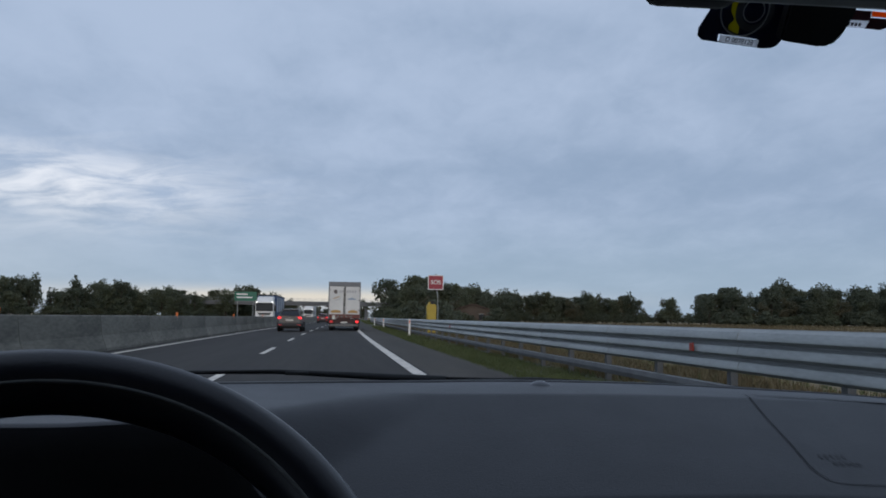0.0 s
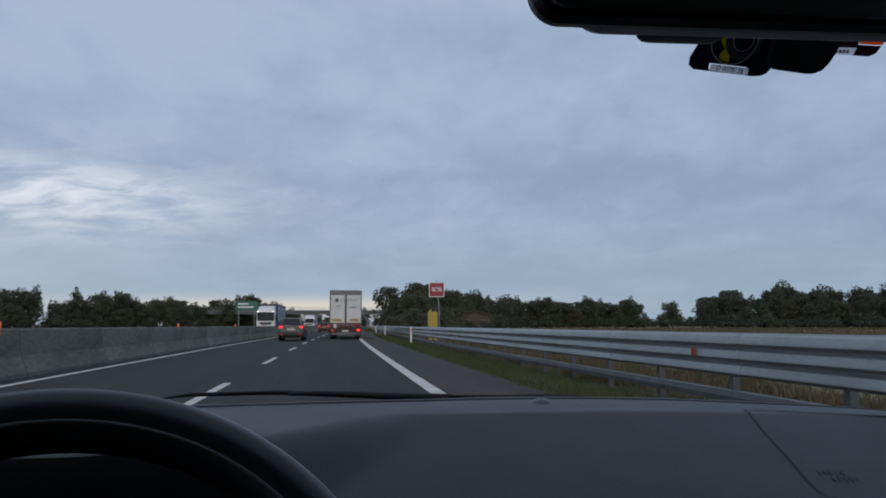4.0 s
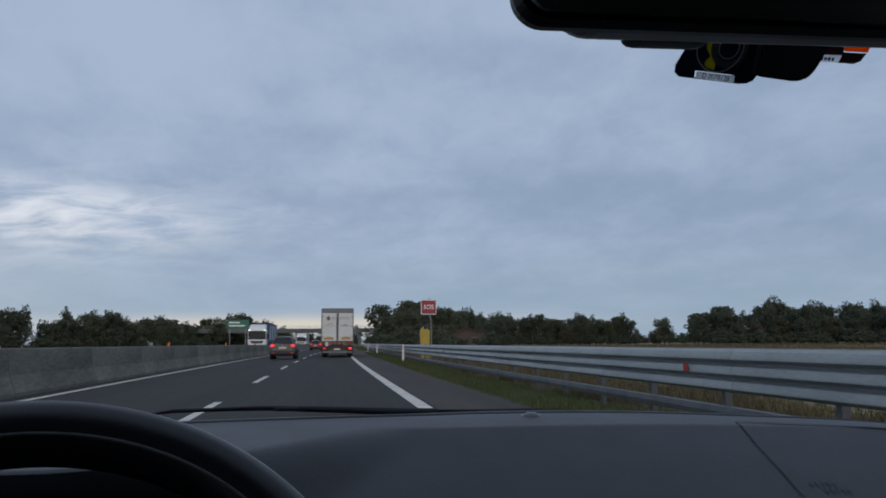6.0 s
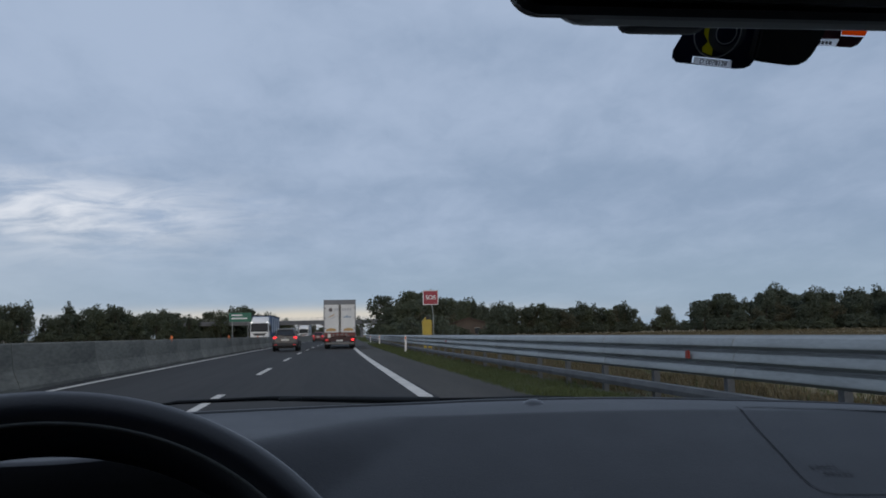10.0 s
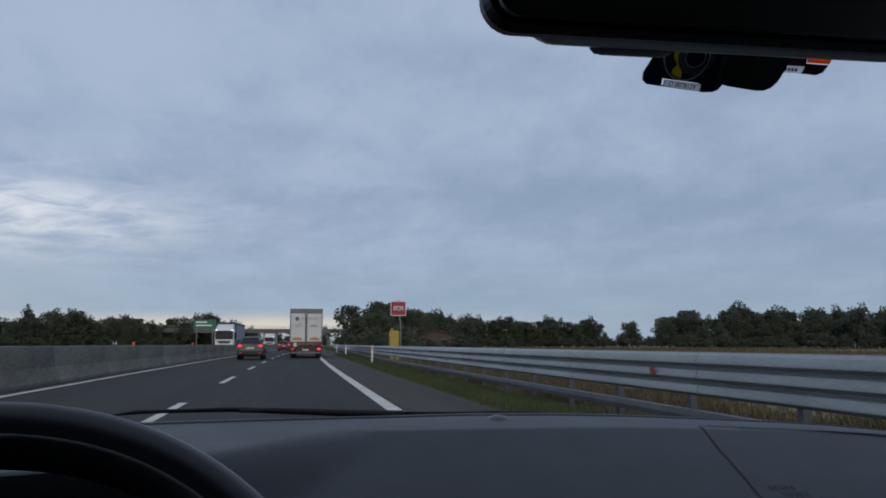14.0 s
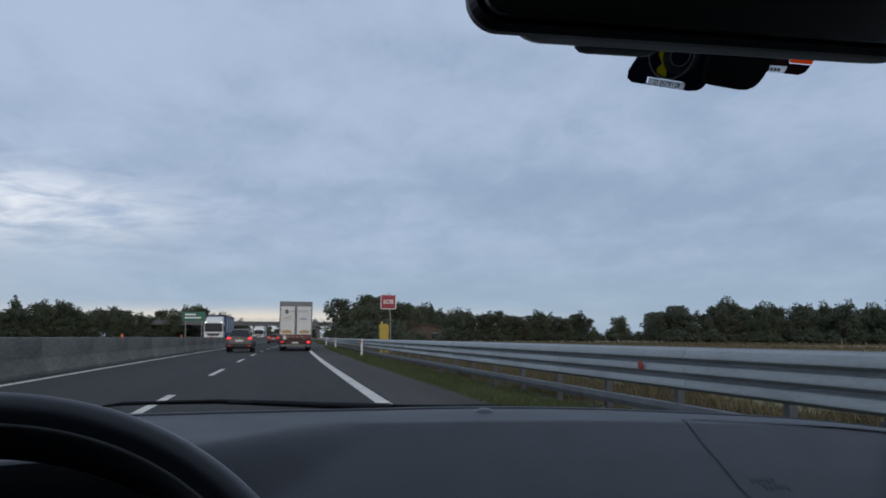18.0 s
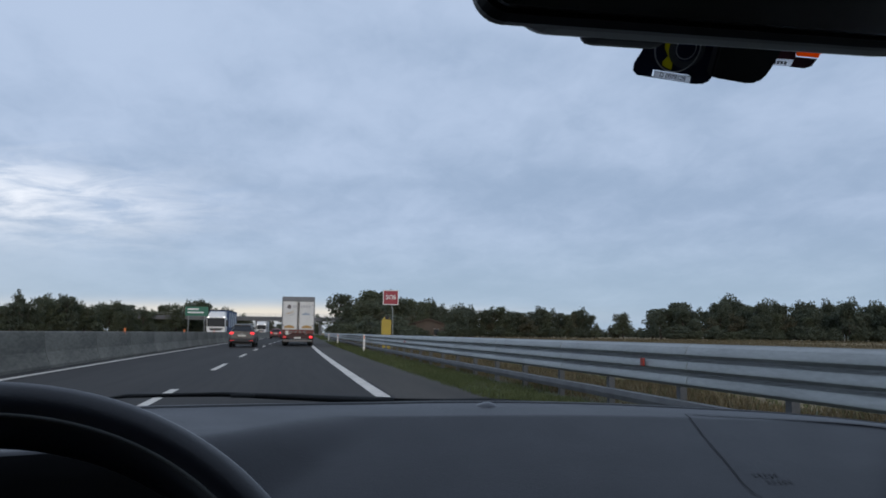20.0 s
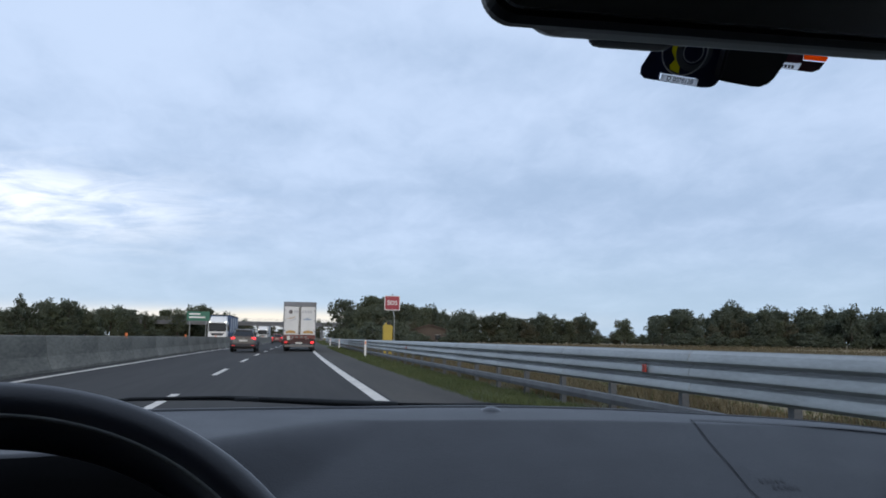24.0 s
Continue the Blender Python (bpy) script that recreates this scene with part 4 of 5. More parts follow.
def thin_paper(name, colour):
    m = bpy.data.materials.new(name)
    m.use_nodes = True
    nt = m.node_tree
    bsdf, out = nt.nodes["Principled BSDF"], nt.nodes["Material Output"]
    bsdf.inputs["Base Color"].default_value = (*colour, 1)
    bsdf.inputs["Roughness"].default_value = 0.6
    tex = nt.nodes.new("ShaderNodeTexNoise")
    tex.inputs["Scale"].default_value = 90
    hsv = nt.nodes.new("ShaderNodeHueSaturation")
    hsv.inputs["Color"].default_value = (*colour, 1)
    rng_node = nt.nodes.new("ShaderNodeMapRange")
    rng_node.inputs[3].default_value, rng_node.inputs[4].default_value = 0.85, 1.1
    link(nt, tex.outputs[0], rng_node.inputs[0])
    link(nt, rng_node.outputs[0], hsv.inputs["Value"])
    glow, mixer = nt.nodes.new("ShaderNodeBsdfTranslucent"), nt.nodes.new("ShaderNodeMixShader")
    link(nt, hsv.outputs[0], glow.inputs[0])
    link(nt, hsv.outputs[0], bsdf.inputs["Base Color"])
    mixer.inputs[0].default_value = 0.92
    link(nt, bsdf.outputs[0], mixer.inputs[1])
    link(nt, glow.outputs[0], mixer.inputs[2])
    link(nt, mixer.outputs[0], out.inputs[0])
    return m


M_LABEL = thin_paper("paper_label", (0.92, 0.92, 0.93))
M_INK = material("ink", (0.06, 0.06, 0.07), rough=0.6)
M_DISC = material("grey_print", (0.55, 0.56, 0.58), (0.45, 0.46, 0.48), rough=0.5, scale=120)
M_TYRE = material("dark_print", (0.12, 0.122, 0.135), (0.09, 0.092, 0.10), rough=0.5, scale=120)
M_YELLOW_PRINT = thin_paper("yellow_print", (0.34, 0.31, 0.03))
M_PURPLE = material("dark_red_card", (0.09, 0.012, 0.022), (0.06, 0.010, 0.02), rough=0.45)
M_ORANGE_PRINT = thin_paper("orange_print", (0.95, 0.24, 0.03))
STICK = pose(0.3308, 0.6205, 1.3326, 32.8, 0, 0)


def sticker(name, outline, mat, parent, label, depth):
    bm = prism(bmesh.new(), outline, 1, -depth - 0.0007, -depth)
    return part(name, bm, mat, parent, label)


card = thing("toll_sticker", STICK, "navy toll sticker with a white serial label on the windscreen", "sticker")
sticker("card", [(-0.0301, 0.0255), (-0.0364, 0.0105), (-0.0358, 0.0040), (-0.0311, 0.0004), (-0.0169, -0.0006), (-0.0171, 0.0065), (-0.0235, 0.0200), (-0.0245, 0.040), (-0.028, 0.040)], M_CARD, card, "navy card", 0.0)
sticker("card_foot", [(-0.0169, -0.0006), (0.026, -0.0036), (0.034, -0.0028), (0.039, -0.0003), (0.0429, 0.0062), (0.046, 0.016), (0.046, 0.040), (0.0255, 0.040), (0.0255, 0.024), (0.0215, 0.012), (0.0191, 0.0042), (0.0190, -0.0022), (-0.0169, 0.0006)], M_CARD, card, "navy card", 0.0)
sticker("card_middle", [(-0.0245, 0.040), (-0.0235, 0.0200), (-0.0171, 0.0065), (0.0005, 0.0054), (0.0005, 0.0071), (-0.0092, 0.0106), (-0.0101, 0.0142), (-0.0060, 0.0195), (-0.0110, 0.0260), (-0.0119, 0.040)], M_CARD, card, "navy card", 0.0)
sticker("card_middle", [(-0.0030, 0.040), (-0.0002, 0.0189), (0.0005, 0.0071), (0.0005, 0.0054), (0.0191, 0.0042), (0.0215, 0.012), (0.0255, 0.024), (0.0255, 0.040)], M_CARD, card, "navy card", 0.0)


def printed_ring(name, cx, cz, r0, r1, mat, depth, label):
    bm = bmesh.new()
    n = 36
    a = [bm.verts.new((cx + r0 * math.cos(2 * math.pi * k / n), -depth, cz + r0 * math.sin(2 * math.pi * k / n))) for k in range(n)]
    b = [bm.verts.new((cx + r1 * math.cos(2 * math.pi * k / n), -depth, cz + r1 * math.sin(2 * math.pi * k / n))) for k in range(n)]
    for k in range(n):
        bm.faces.new((a[k], b[k], b[(k + 1) % n], a[(k + 1) % n]))
    part(name, bm, mat, card, label)


printed_ring("printed_disc", 0.0014, 0.0275, 0.0208, 0.0222, M_DISC, 0.0012, "grey printed ring")
printed_ring("printed_tyre", 0.0105, 0.0275, 0.0115, 0.0175, M_TYRE, 0.0011, "dark grey printed tyre")
printed_ring("printed_hub", 0.0095, 0.0275, 0.0088, 0.0100, M_DISC, 0.0012, "grey printed hub")
sticker("yellow_stripe", [(-0.0119, 0.0400), (-0.0030, 0.0400), (-0.0002, 0.0189), (0.0005, 0.0071), (-0.0092, 0.0106), (-0.0101, 0.0142), (-0.0060, 0.0195), (-0.0110, 0.0260)], M_YELLOW_PRINT, card, "yellow printed stripe", 0.0002)
sticker("label", [(-0.0171, 0.0065), (-0.0169, 0.0006), (0.0190, -0.0022), (0.0191, 0.0042)], M_LABEL, card, "white serial label", 0.0040)


def lettering(body, size, offset):
    """Letters of the built-in font as a mesh, centred."""
    text = bpy.data.curves.new("letters", "FONT")
    text.body, text.size, text.align_x, text.align_y, text.extrude, text.offset = body, size, "CENTER", "CENTER", 0.02 * size * 0.25, offset
    ob = new("letters", text)
    me = bpy.data.meshes.new_from_object(ob.evaluated_get(bpy.context.evaluated_depsgraph_get()))
    bpy.data.objects.remove(ob)
    me.materials.clear()
    return me


serial = lettering("D 0078128", 0.0058, 0.00010)
serial.materials.append(M_INK)
part("serial_number", serial, M_INK, card, "dark printed serial number", at=pose(0.0010, -0.0052, 0.0022, 0, 4.2, 0) @ pose(0, 0, 0, 90))

bodyt = thing("toll_transponder", STICK, "black toll transponder behind the mirror", "transponder")
bm = prism(bmesh.new(), [(0.030, 0.055), (0.030, 0.0085), (0.036, 0.0072), (0.068, 0.0046), (0.0765, 0.0062), (0.0828, 0.0112), (0.0872, 0.0210), (0.0905, 0.0340), (0.0930, 0.055)], 1, -0.020, -0.008)
bmesh.ops.bevel(bm, geom=list(bm.edges), offset=0.002, segments=2, affect="EDGES")
part("case", bm, M_BLACK, bodyt, "black plastic case")
part("mount", boxes(((0.04, -0.008, 0.02), (0.08, 0.0, 0.05), 0.001)), M_BLACK, bodyt, "adhesive mount")

card_b = thing("toll_sticker", STICK, "dark red toll sticker with an orange edge on the windscreen", "sticker")
sticker("card", [(0.1190, 0.0289), (0.1165, 0.0195), (0.1320, 0.0191), (0.1385, 0.0220), (0.1418, 0.0289)], M_PURPLE, card_b, "dark red card", 0.0)
sticker("label", [(0.0870, 0.0258), (0.0875, 0.0196), (0.1162, 0.0200), (0.1180, 0.0263)], M_LABEL, card_b, "white serial label", 0.0010)
for k in range(5):
    u = 0.094 + 0.0036 * k
    sticker("ink_bar", [(u, 0.0214), (u + 0.0022, 0.0214), (u + 0.0022, 0.0242), (u, 0.0242)], M_INK, card_b, "dark printed bar", 0.0020)
sticker("card_top", [(0.0870, 0.0258), (0.1180, 0.0263), (0.1190, 0.0289), (0.1180, 0.0345), (0.0870, 0.0345)], M_PURPLE, card_b, "dark red card", 0.0)
sticker("orange_edge", [(0.1190, 0.0300), (0.1418, 0.0300), (0.1428, 0.0345), (0.1180, 0.0345)], M_ORANGE_PRINT, card_b, "orange printed edge", 0.0010)


# ------------------------------------------------------------------ cars and lorries
def loft(bm, rings):
    """Skins over closed rings of equal length, with both ends shut."""
    vs = [[bm.verts.new(p) for p in r] for r in rings]
    n = len(rings[0])
    for a, b in zip(vs, vs[1:]):
        for i in range(n):
            bm.faces.new((a[i], a[(i + 1) % n], b[(i + 1) % n], b[i]))
    bm.faces.new(vs[0][::-1])
    bm.faces.new(vs[-1])
    bmesh.ops.recalc_face_normals(bm, faces=bm.faces)
    return bm


def section(y, z0, z1, w0, w1, r):
    """A ring across the car: half widths at the foot and the top, corners rounded."""
    out = []
    for x, z, a0 in ((w1, z1, 0), (-w1, z1, 90), (-w0, z0, 180), (w0, z0, 270)):
        sx, sz = (1 if x > 0 else -1), (1 if z == z1 else -1)
        for k in range(5):
            w = radians(a0 + 22.5 * k)
            out.append((x - sx * r + r * math.cos(w), y, z - sz * r * 0.8 + r * 0.8 * math.sin(w)))
    return out


def hatchback(name, at, paint, label):
    t = thing(name, at, label, "car")
    L = 4.40
    body = loft(bmesh.new(), [section(0.00, 0.52, 0.96, 0.76, 0.72, 0.12), section(0.07, 0.40, 1.03, 0.86, 0.82, 0.14), section(0.35, 0.30, 1.07, 0.91, 0.88, 0.12),
                              section(1.2, 0.28, 1.05, 0.91, 0.88, 0.10), section(2.6, 0.28, 1.02, 0.91, 0.87, 0.10), section(3.3, 0.28, 0.98, 0.91, 0.83, 0.12),
                              section(4.1, 0.30, 0.84, 0.88, 0.72, 0.14), section(L, 0.42, 0.70, 0.70, 0.56, 0.10)])
    part("body", body, paint, t, smooth=True)
    cabin = loft(bmesh.new(), [section(0.16, 0.98, 1.12, 0.80, 0.74, 0.05), section(0.32, 0.98, 1.38, 0.80, 0.66, 0.12), section(0.50, 0.98, 1.57, 0.81, 0.62, 0.14), section(0.85, 0.98, 1.62, 0.82, 0.62, 0.14),
                               section(1.6, 0.98, 1.64, 0.83, 0.63, 0.14), section(2.2, 0.98, 1.58, 0.83, 0.63, 0.14), section(2.75, 0.98, 1.30, 0.82, 0.70, 0.10), section(3.2, 0.96, 1.02, 0.80, 0.74, 0.03)])
    part("cabin", cabin, paint, t, smooth=True)
    part("rear_window", glass_pane([(-0.70, 0.140, 1.13), (0.70, 0.140, 1.13), (0.55, 0.380, 1.48), (-0.55, 0.380, 1.48)], 0.020), M_WINDOW, t, "dark rear window")
    part("spoiler", boxes(((-0.58, 0.34, 1.545), (0.58, 0.62, 1.600), 0.02)), paint, t)
    gate = part("tailgate", prism(bmesh.new(), [(-0.52, 0.62), (0.52, 0.62), (0.66, 0.98), (0.60, 1.04), (-0.60, 1.04), (-0.66, 0.98)], 1, -0.022, 0.08), paint, t, "tailgate")
    part("number_plate", boxes(((-0.27, -0.040, 0.76), (0.27, -0.024, 0.87), 0.004)), M_PLATE, gate, "pale number plate")
    part("chrome_strip", boxes(((-0.34, -0.036, 0.90), (0.34, -0.024, 0.93), 0.004)), M_STEEL, gate, "pale metal strip")
    part("badge", tube(bmesh.new(), [(0, -0.02, 0.98), (0, -0.034, 0.98)], [0.045, 0.045], 14), M_STEEL, gate, "round metal badge")
    part("bumper", loft(bmesh.new(), [section(-0.06, 0.36, 0.60, 0.78, 0.80, 0.08), section(0.04, 0.30, 0.63, 0.90, 0.91, 0.08), section(0.40, 0.30, 0.60, 0.92, 0.92, 0.06)]), M_DARK, t, "black bumper", smooth=True)
    part("underbody", boxes(((-0.60, 0.10, 0.22), (0.60, 0.40, 0.30), 0.02)), M_DARK, t, "dark underbody")
    part("aerial", tube(bmesh.new(), [(0, 0.75, 1.60), (0, 0.68, 1.70)], [0.018, 0.006], 6), M_DARK, t)
    for s in (-1, 1):
        part("side_window", glass_pane([(s * 0.835, 0.62, 1.10), (s * 0.845, 2.80, 1.08), (s * 0.735, 2.20, 1.46), (s * 0.725, 0.80, 1.47)], 0.014), M_WINDOW, t, "dark side windows")
        part("pillar", boxes(((min(s * 0.77, s * 0.83), 1.62, 1.06), (max(s * 0.77, s * 0.83), 1.72, 1.48), 0.01)), paint, t)
        lamp = [(s * 0.54, 1.005), (s * 0.64, 0.93), (s * 0.82, 0.90), (s * 0.86, 0.98), (s * 0.82, 1.06), (s * 0.68, 1.06), (s * 0.55, 1.035)]
        bm = prism(bmesh.new(), lamp if s > 0 else lamp[::-1], 1, -0.035, 0.14)
        bmesh.ops.bevel(bm, geom=list(bm.edges), offset=0.012, segments=2, affect="EDGES")
        part("tail_light", bm, M_TAIL, t, "lit red tail light")
        part("rear_reflector", boxes(((s * 0.66 - 0.12, -0.075, 0.46), (s * 0.66 + 0.12, -0.055, 0.50))), M_TAIL_DIM, t)
        part("roof_rail", tube(bmesh.new(), [(s * 0.56, 0.62, 1.60), (s * 0.57, 0.75, 1.665), (s * 0.58, 1.9, 1.675), (s * 0.58, 2.15, 1.59)], [0.016] * 4, 8), M_HEADER, t, "grey roof rail")
        part("door_mirror", boxes(((min(s * 0.86, s * 1.03), 2.72, 1.03), (max(s * 0.86, s * 1.03), 2.86, 1.17), 0.04)), paint, t)
        for y in (0.80, L - 0.88):
            w = part("wheel", wheel_mesh(0.345, 0.23), M_RUBBER, t, at=pose(s * 0.80, y, 0.345))
            part("rim", rim_mesh(0.345, 0.235), M_RIM_STEEL, w)
            part("wheel_arch", tube(bmesh.new(), [(s * 0.905, y - 0.42, 0.40), (s * 0.915, y - 0.28, 0.67), (s * 0.915, y, 0.77), (s * 0.915, y + 0.28, 0.67), (s * 0.905, y + 0.42, 0.40)], [0.025] * 5, 6), M_DARK, t)
    return t


M_GREY_PAINT = material("bronze_grey_paint", (0.115, 0.110, 0.106), (0.095, 0.091, 0.088), rough=0.42, metal=0.3, coat=0.3)
M_RED_PAINT = material("dark_red_paint", (0.16, 0.02, 0.02), (0.13, 0.02, 0.02), rough=0.32, coat=0.5)
hatchback("estate_car", on_road(-3.40, 56), M_GREY_PAINT, "dark grey car with lit red tail lights in the fast lane")
hatchback("small_car", on_road(-3.7, 128), M_RED_PAINT, "dark red car with lit tail lights far ahead")

M_BLUE_TARP = material("blue_tarpaulin", (0.035, 0.075, 0.16), (0.03, 0.06, 0.13), rough=0.55, scale=0.6, fine=6, bump=0.3, dist=0.03)
M_HEADLIGHT = material("headlight", (0.8, 0.8, 0.78), (0.75, 0.75, 0.74), rough=0.2, emit=(1.0, 0.97, 0.9), power=1.5)


def oncoming_lorry(at, tarp, label):
    t = thing("oncoming_lorry", at, label, "lorry")
    cab = part("cab", boxes(((-1.22, 0.0, 0.70), (1.22, 2.2, 3.05), 0.16, 3)), M_WHITE, t, "white cab")
    bm = bmesh.new()
    a = [bm.verts.new(c) for c in ((-1.12, 0.10, 2.98), (1.12, 0.10, 2.98), (1.12, 2.1, 2.98), (-1.12, 2.1, 2.98))]
    b = [bm.verts.new(c) for c in ((-0.98, 0.75, 3.62), (0.98, 0.75, 3.62), (1.08, 2.1, 3.78), (-1.08, 2.1, 3.78))]
    for k in range(4):
        bm.faces.new((a[k], a[(k + 1) % 4], b[(k + 1) % 4], b[k]))
    bm.faces.new(b)
    bm.faces.new(a[::-1])
    bmesh.ops.recalc_face_normals(bm, faces=bm.faces)
    bmesh.ops.bevel(bm, geom=list(bm.edges), offset=0.07, segments=2, affect="EDGES")
    part("roof_fairing", bm, M_WHITE, cab, "sloping white roof fairing")
    part("bumper", boxes(((-1.24, -0.08, 0.35), (1.24, 0.5, 1.00), 0.08)), M_WHITE, t)
    part("grille", prism(bmesh.new(), [(-0.92, 1.52), (-0.62, 1.20), (0.62, 1.20), (0.92, 1.52)], 1, -0.03, 0.02), M_DARK, t, "dark grille")
    for z in (1.28, 1.40):
        part("grille_bar", boxes(((-0.60, -0.045, z), (0.60, -0.031, z + 0.03))), M_HEADER, t)
    part("lower_grille", boxes(((-0.62, -0.10, 0.50), (0.62, -0.07, 0.72), 0.01)), M_DARK, t)
    part("windscreen", prism(bmesh.new(), rounded(-1.13, 1.72, 1.13, 2.72, 0.10), 1, -0.02, 0.03), M_WINDOW, t, "dark windscreen")
    part("sun_visor", boxes(((-1.13, -0.20, 2.72), (1.13, 0.02, 2.86), 0.02)), M_DARK, t)
    for s in (-1, 1):
        part("wiper", boxes(((s * 0.5 - 0.40, -0.045, 1.74), (s * 0.5 + 0.40, -0.022, 1.77))), M_DARK, t)
        part("roof_lamp", boxes(((s * 1.02 - 0.11, -0.03, 2.88), (s * 1.02 + 0.11, 0.12, 3.02), 0.03)), M_HEADLIGHT, t, "lit roof lamp")
        part("headlight", boxes(((s * 0.98 - 0.18, -0.10, 0.66), (s * 0.98 + 0.18, -0.075, 0.88), 0.01)), M_HEADLIGHT, t, "lit headlight")
        part("door_mirror", boxes(((s * 1.42 - 0.10, 0.25, 1.75), (s * 1.42 + 0.10, 0.40, 2.50), 0.03)), M_DARK, t, "black door mirror")
        part("mirror_arm", boxes(((min(s * 1.20, s * 1.40), 0.29, 2.42), (max(s * 1.20, s * 1.40), 0.34, 2.46))), M_DARK, t)
        part("side_window", boxes(((min(s * 1.215, s * 1.235), 0.35, 1.80), (max(s * 1.215, s * 1.235), 1.35, 2.62), 0.004)), M_WINDOW, t)
        for y in (1.2, 3.6, 9.4, 10.7, 12.0):
            w = part("wheel", wheel_mesh(0.50, 0.34), M_RUBBER, t, at=pose(s * 1.05, y, 0.50))
            part("rim", rim_mesh(0.50, 0.345), M_RIM_STEEL, w)
    trailer = part("trailer", boxes(((-1.27, 2.6, 1.15), (1.27, 15.5, 3.92), 0.03)), tarp, t, "tarpaulin trailer")
    part("roof_edge", boxes(((-1.29, 2.57, 3.90), (1.29, 15.53, 4.00), 0.02)), M_DARK, trailer, "dark roof edge")
    for k in range(4):
        y = 4.2 + 2.9 * k
        part("pale_panel", prism(bmesh.new(), [(y, 1.75), (y + 1.25, 1.60), (y + 1.55, 3.70), (y + 0.35, 3.70)], 0, 1.272, 1.276), M_TARP, trailer, "pale printed panel")
    part("side_guard", boxes(((1.16, 4.6, 0.55), (1.20, 8.6, 0.95), 0.01)), M_HEADER, t)
    part("chassis", boxes(((-0.5, 1.8, 0.7), (0.5, 15.3, 1.15))), M_DARK, t)
    return t


oncoming_lorry(on_road(-10.6, 106), M_BLUE_TARP, "white oncoming lorry with a blue tarpaulin trailer")
oncoming_lorry(on_road(-10.4, 205), M_TARP, "white oncoming lorry far away on the opposite carriageway")


M_SKIRT = material("dark_plastic_skirt", (0.030, 0.031, 0.036), (0.024, 0.025, 0.029), rough=0.6, scale=5)
M_AMBER = material("side_marker", (0.6, 0.25, 0.05), (0.5, 0.2, 0.04), rough=0.3, emit=(1.0, 0.35, 0.05), power=0.6)


def panel_van(at):
    t = thing("panel_van", at, "white high-roofed panel van with dark bumpers in the fast lane", "van")
    L, W = 5.9, 1.02
    side = [(0.0, 0.45), (L - 0.1, 0.42), (L, 0.62), (L - 0.12, 1.05), (L - 0.75, 1.30), (L - 1.55, 2.15), (L - 2.2, 2.58), (0.25, 2.60), (0.10, 2.50), (0.0, 1.55)]
    bm = prism(bmesh.new(), side, 0, -W, W)
    for v in bm.verts:
        if v.co.z > 1.6:
            v.co.x *= 1 - 0.10 * (v.co.z - 1.6)
    bmesh.ops.bevel(bm, geom=[e for e in bm.edges if abs(e.verts[0].co.x - e.verts[1].co.x) < 0.01], offset=0.08, segments=3, affect="EDGES")
    part("body", bm, M_WHITE, t, "white body")
    for s in (-1, 1):
        a, b = sorted((s * 0.012, s * 0.86))
        d = part("rear_door", prism(bmesh.new(), [(a, 0.72), (b, 0.72), (b * (0.94 if s > 0 else 1), 2.42), (a * (0.94 if s < 0 else 1), 2.42)], 1, -0.018, 0.06), M_WHITE, t, "white rear door")
        part("door_recess", boxes(((a + 0.05, -0.024, 1.98), (b - 0.12, -0.019, 2.02))), M_HEADER, d)
        a, b = sorted((s * 0.87, s * 1.03))
        part("tail_light", boxes(((a, -0.03, 0.98), (b, 0.10, 1.62), 0.02)), M_TAIL, t, "tall lit red tail light")
        part("rear_skirt", boxes(((min(s * 0.80, s * 1.04), -0.06, 0.38), (max(s * 0.80, s * 1.04), 0.9, 0.92), 0.05)), M_SKIRT, t)
        part("door_mirror", boxes(((min(s * 1.04, s * 1.28), L - 1.75, 1.25), (max(s * 1.04, s * 1.28), L - 1.60, 1.62), 0.04)), M_DARK, t, "black door mirror")
        part("side_window", prism(bmesh.new(), [(L - 2.15, 1.32), (L - 1.05, 1.32), (L - 1.60, 1.92), (L - 2.15, 2.00)], 0, s * 1.004 - 0.02, s * 1.004 + 0.02), M_WINDOW, t)
        for y in (2.2, 3.2):
            part("side_marker", boxes(((s * 1.02 - 0.02, y, 0.60), (s * 1.02 + 0.02, y + 0.14, 0.67))), M_AMBER, t, "amber side marker")
        for y in (1.05, L - 1.0):
            w = part("wheel", wheel_mesh(0.35, 0.24), M_RUBBER, t, at=pose(s * 0.89, y, 0.35))
            part("rim", rim_mesh(0.35, 0.245), M_RIM_STEEL, w)
    part("bumper", boxes(((-1.0, -0.14, 0.42), (1.0, 0.12, 0.70), 0.05)), M_SKIRT, t, "dark plastic bumper")
    part("door_handle", boxes(((-0.05, -0.045, 1.18), (0.07, -0.02, 1.42), 0.02)), M_DARK, t, "black door handle")
    part("number_plate", boxes(((-0.72, -0.035, 0.93), (-0.20, -0.020, 1.04), 0.003)), M_PLATE, t, "pale number plate")
    part("plate_lamp", boxes(((-0.82, -0.05, 1.07), (-0.10, -0.019, 1.12), 0.008)), M_DARK, t)
    part("brake_lamp", boxes(((-0.16, 0.10, 2.52), (0.16, 0.16, 2.57))), M_TAIL_DIM, t)
    part("windscreen", prism(bmesh.new(), [(-0.84, 0.0), (0.84, 0.0), (0.74, 1.10), (-0.74, 1.10)], 1, -0.015, 0.015), M_WINDOW, t, at=pose(0, L - 0.80, 1.32, 46.5, 0, 0))
    return t


panel_van(pose(-3.9, -13.5, 0))


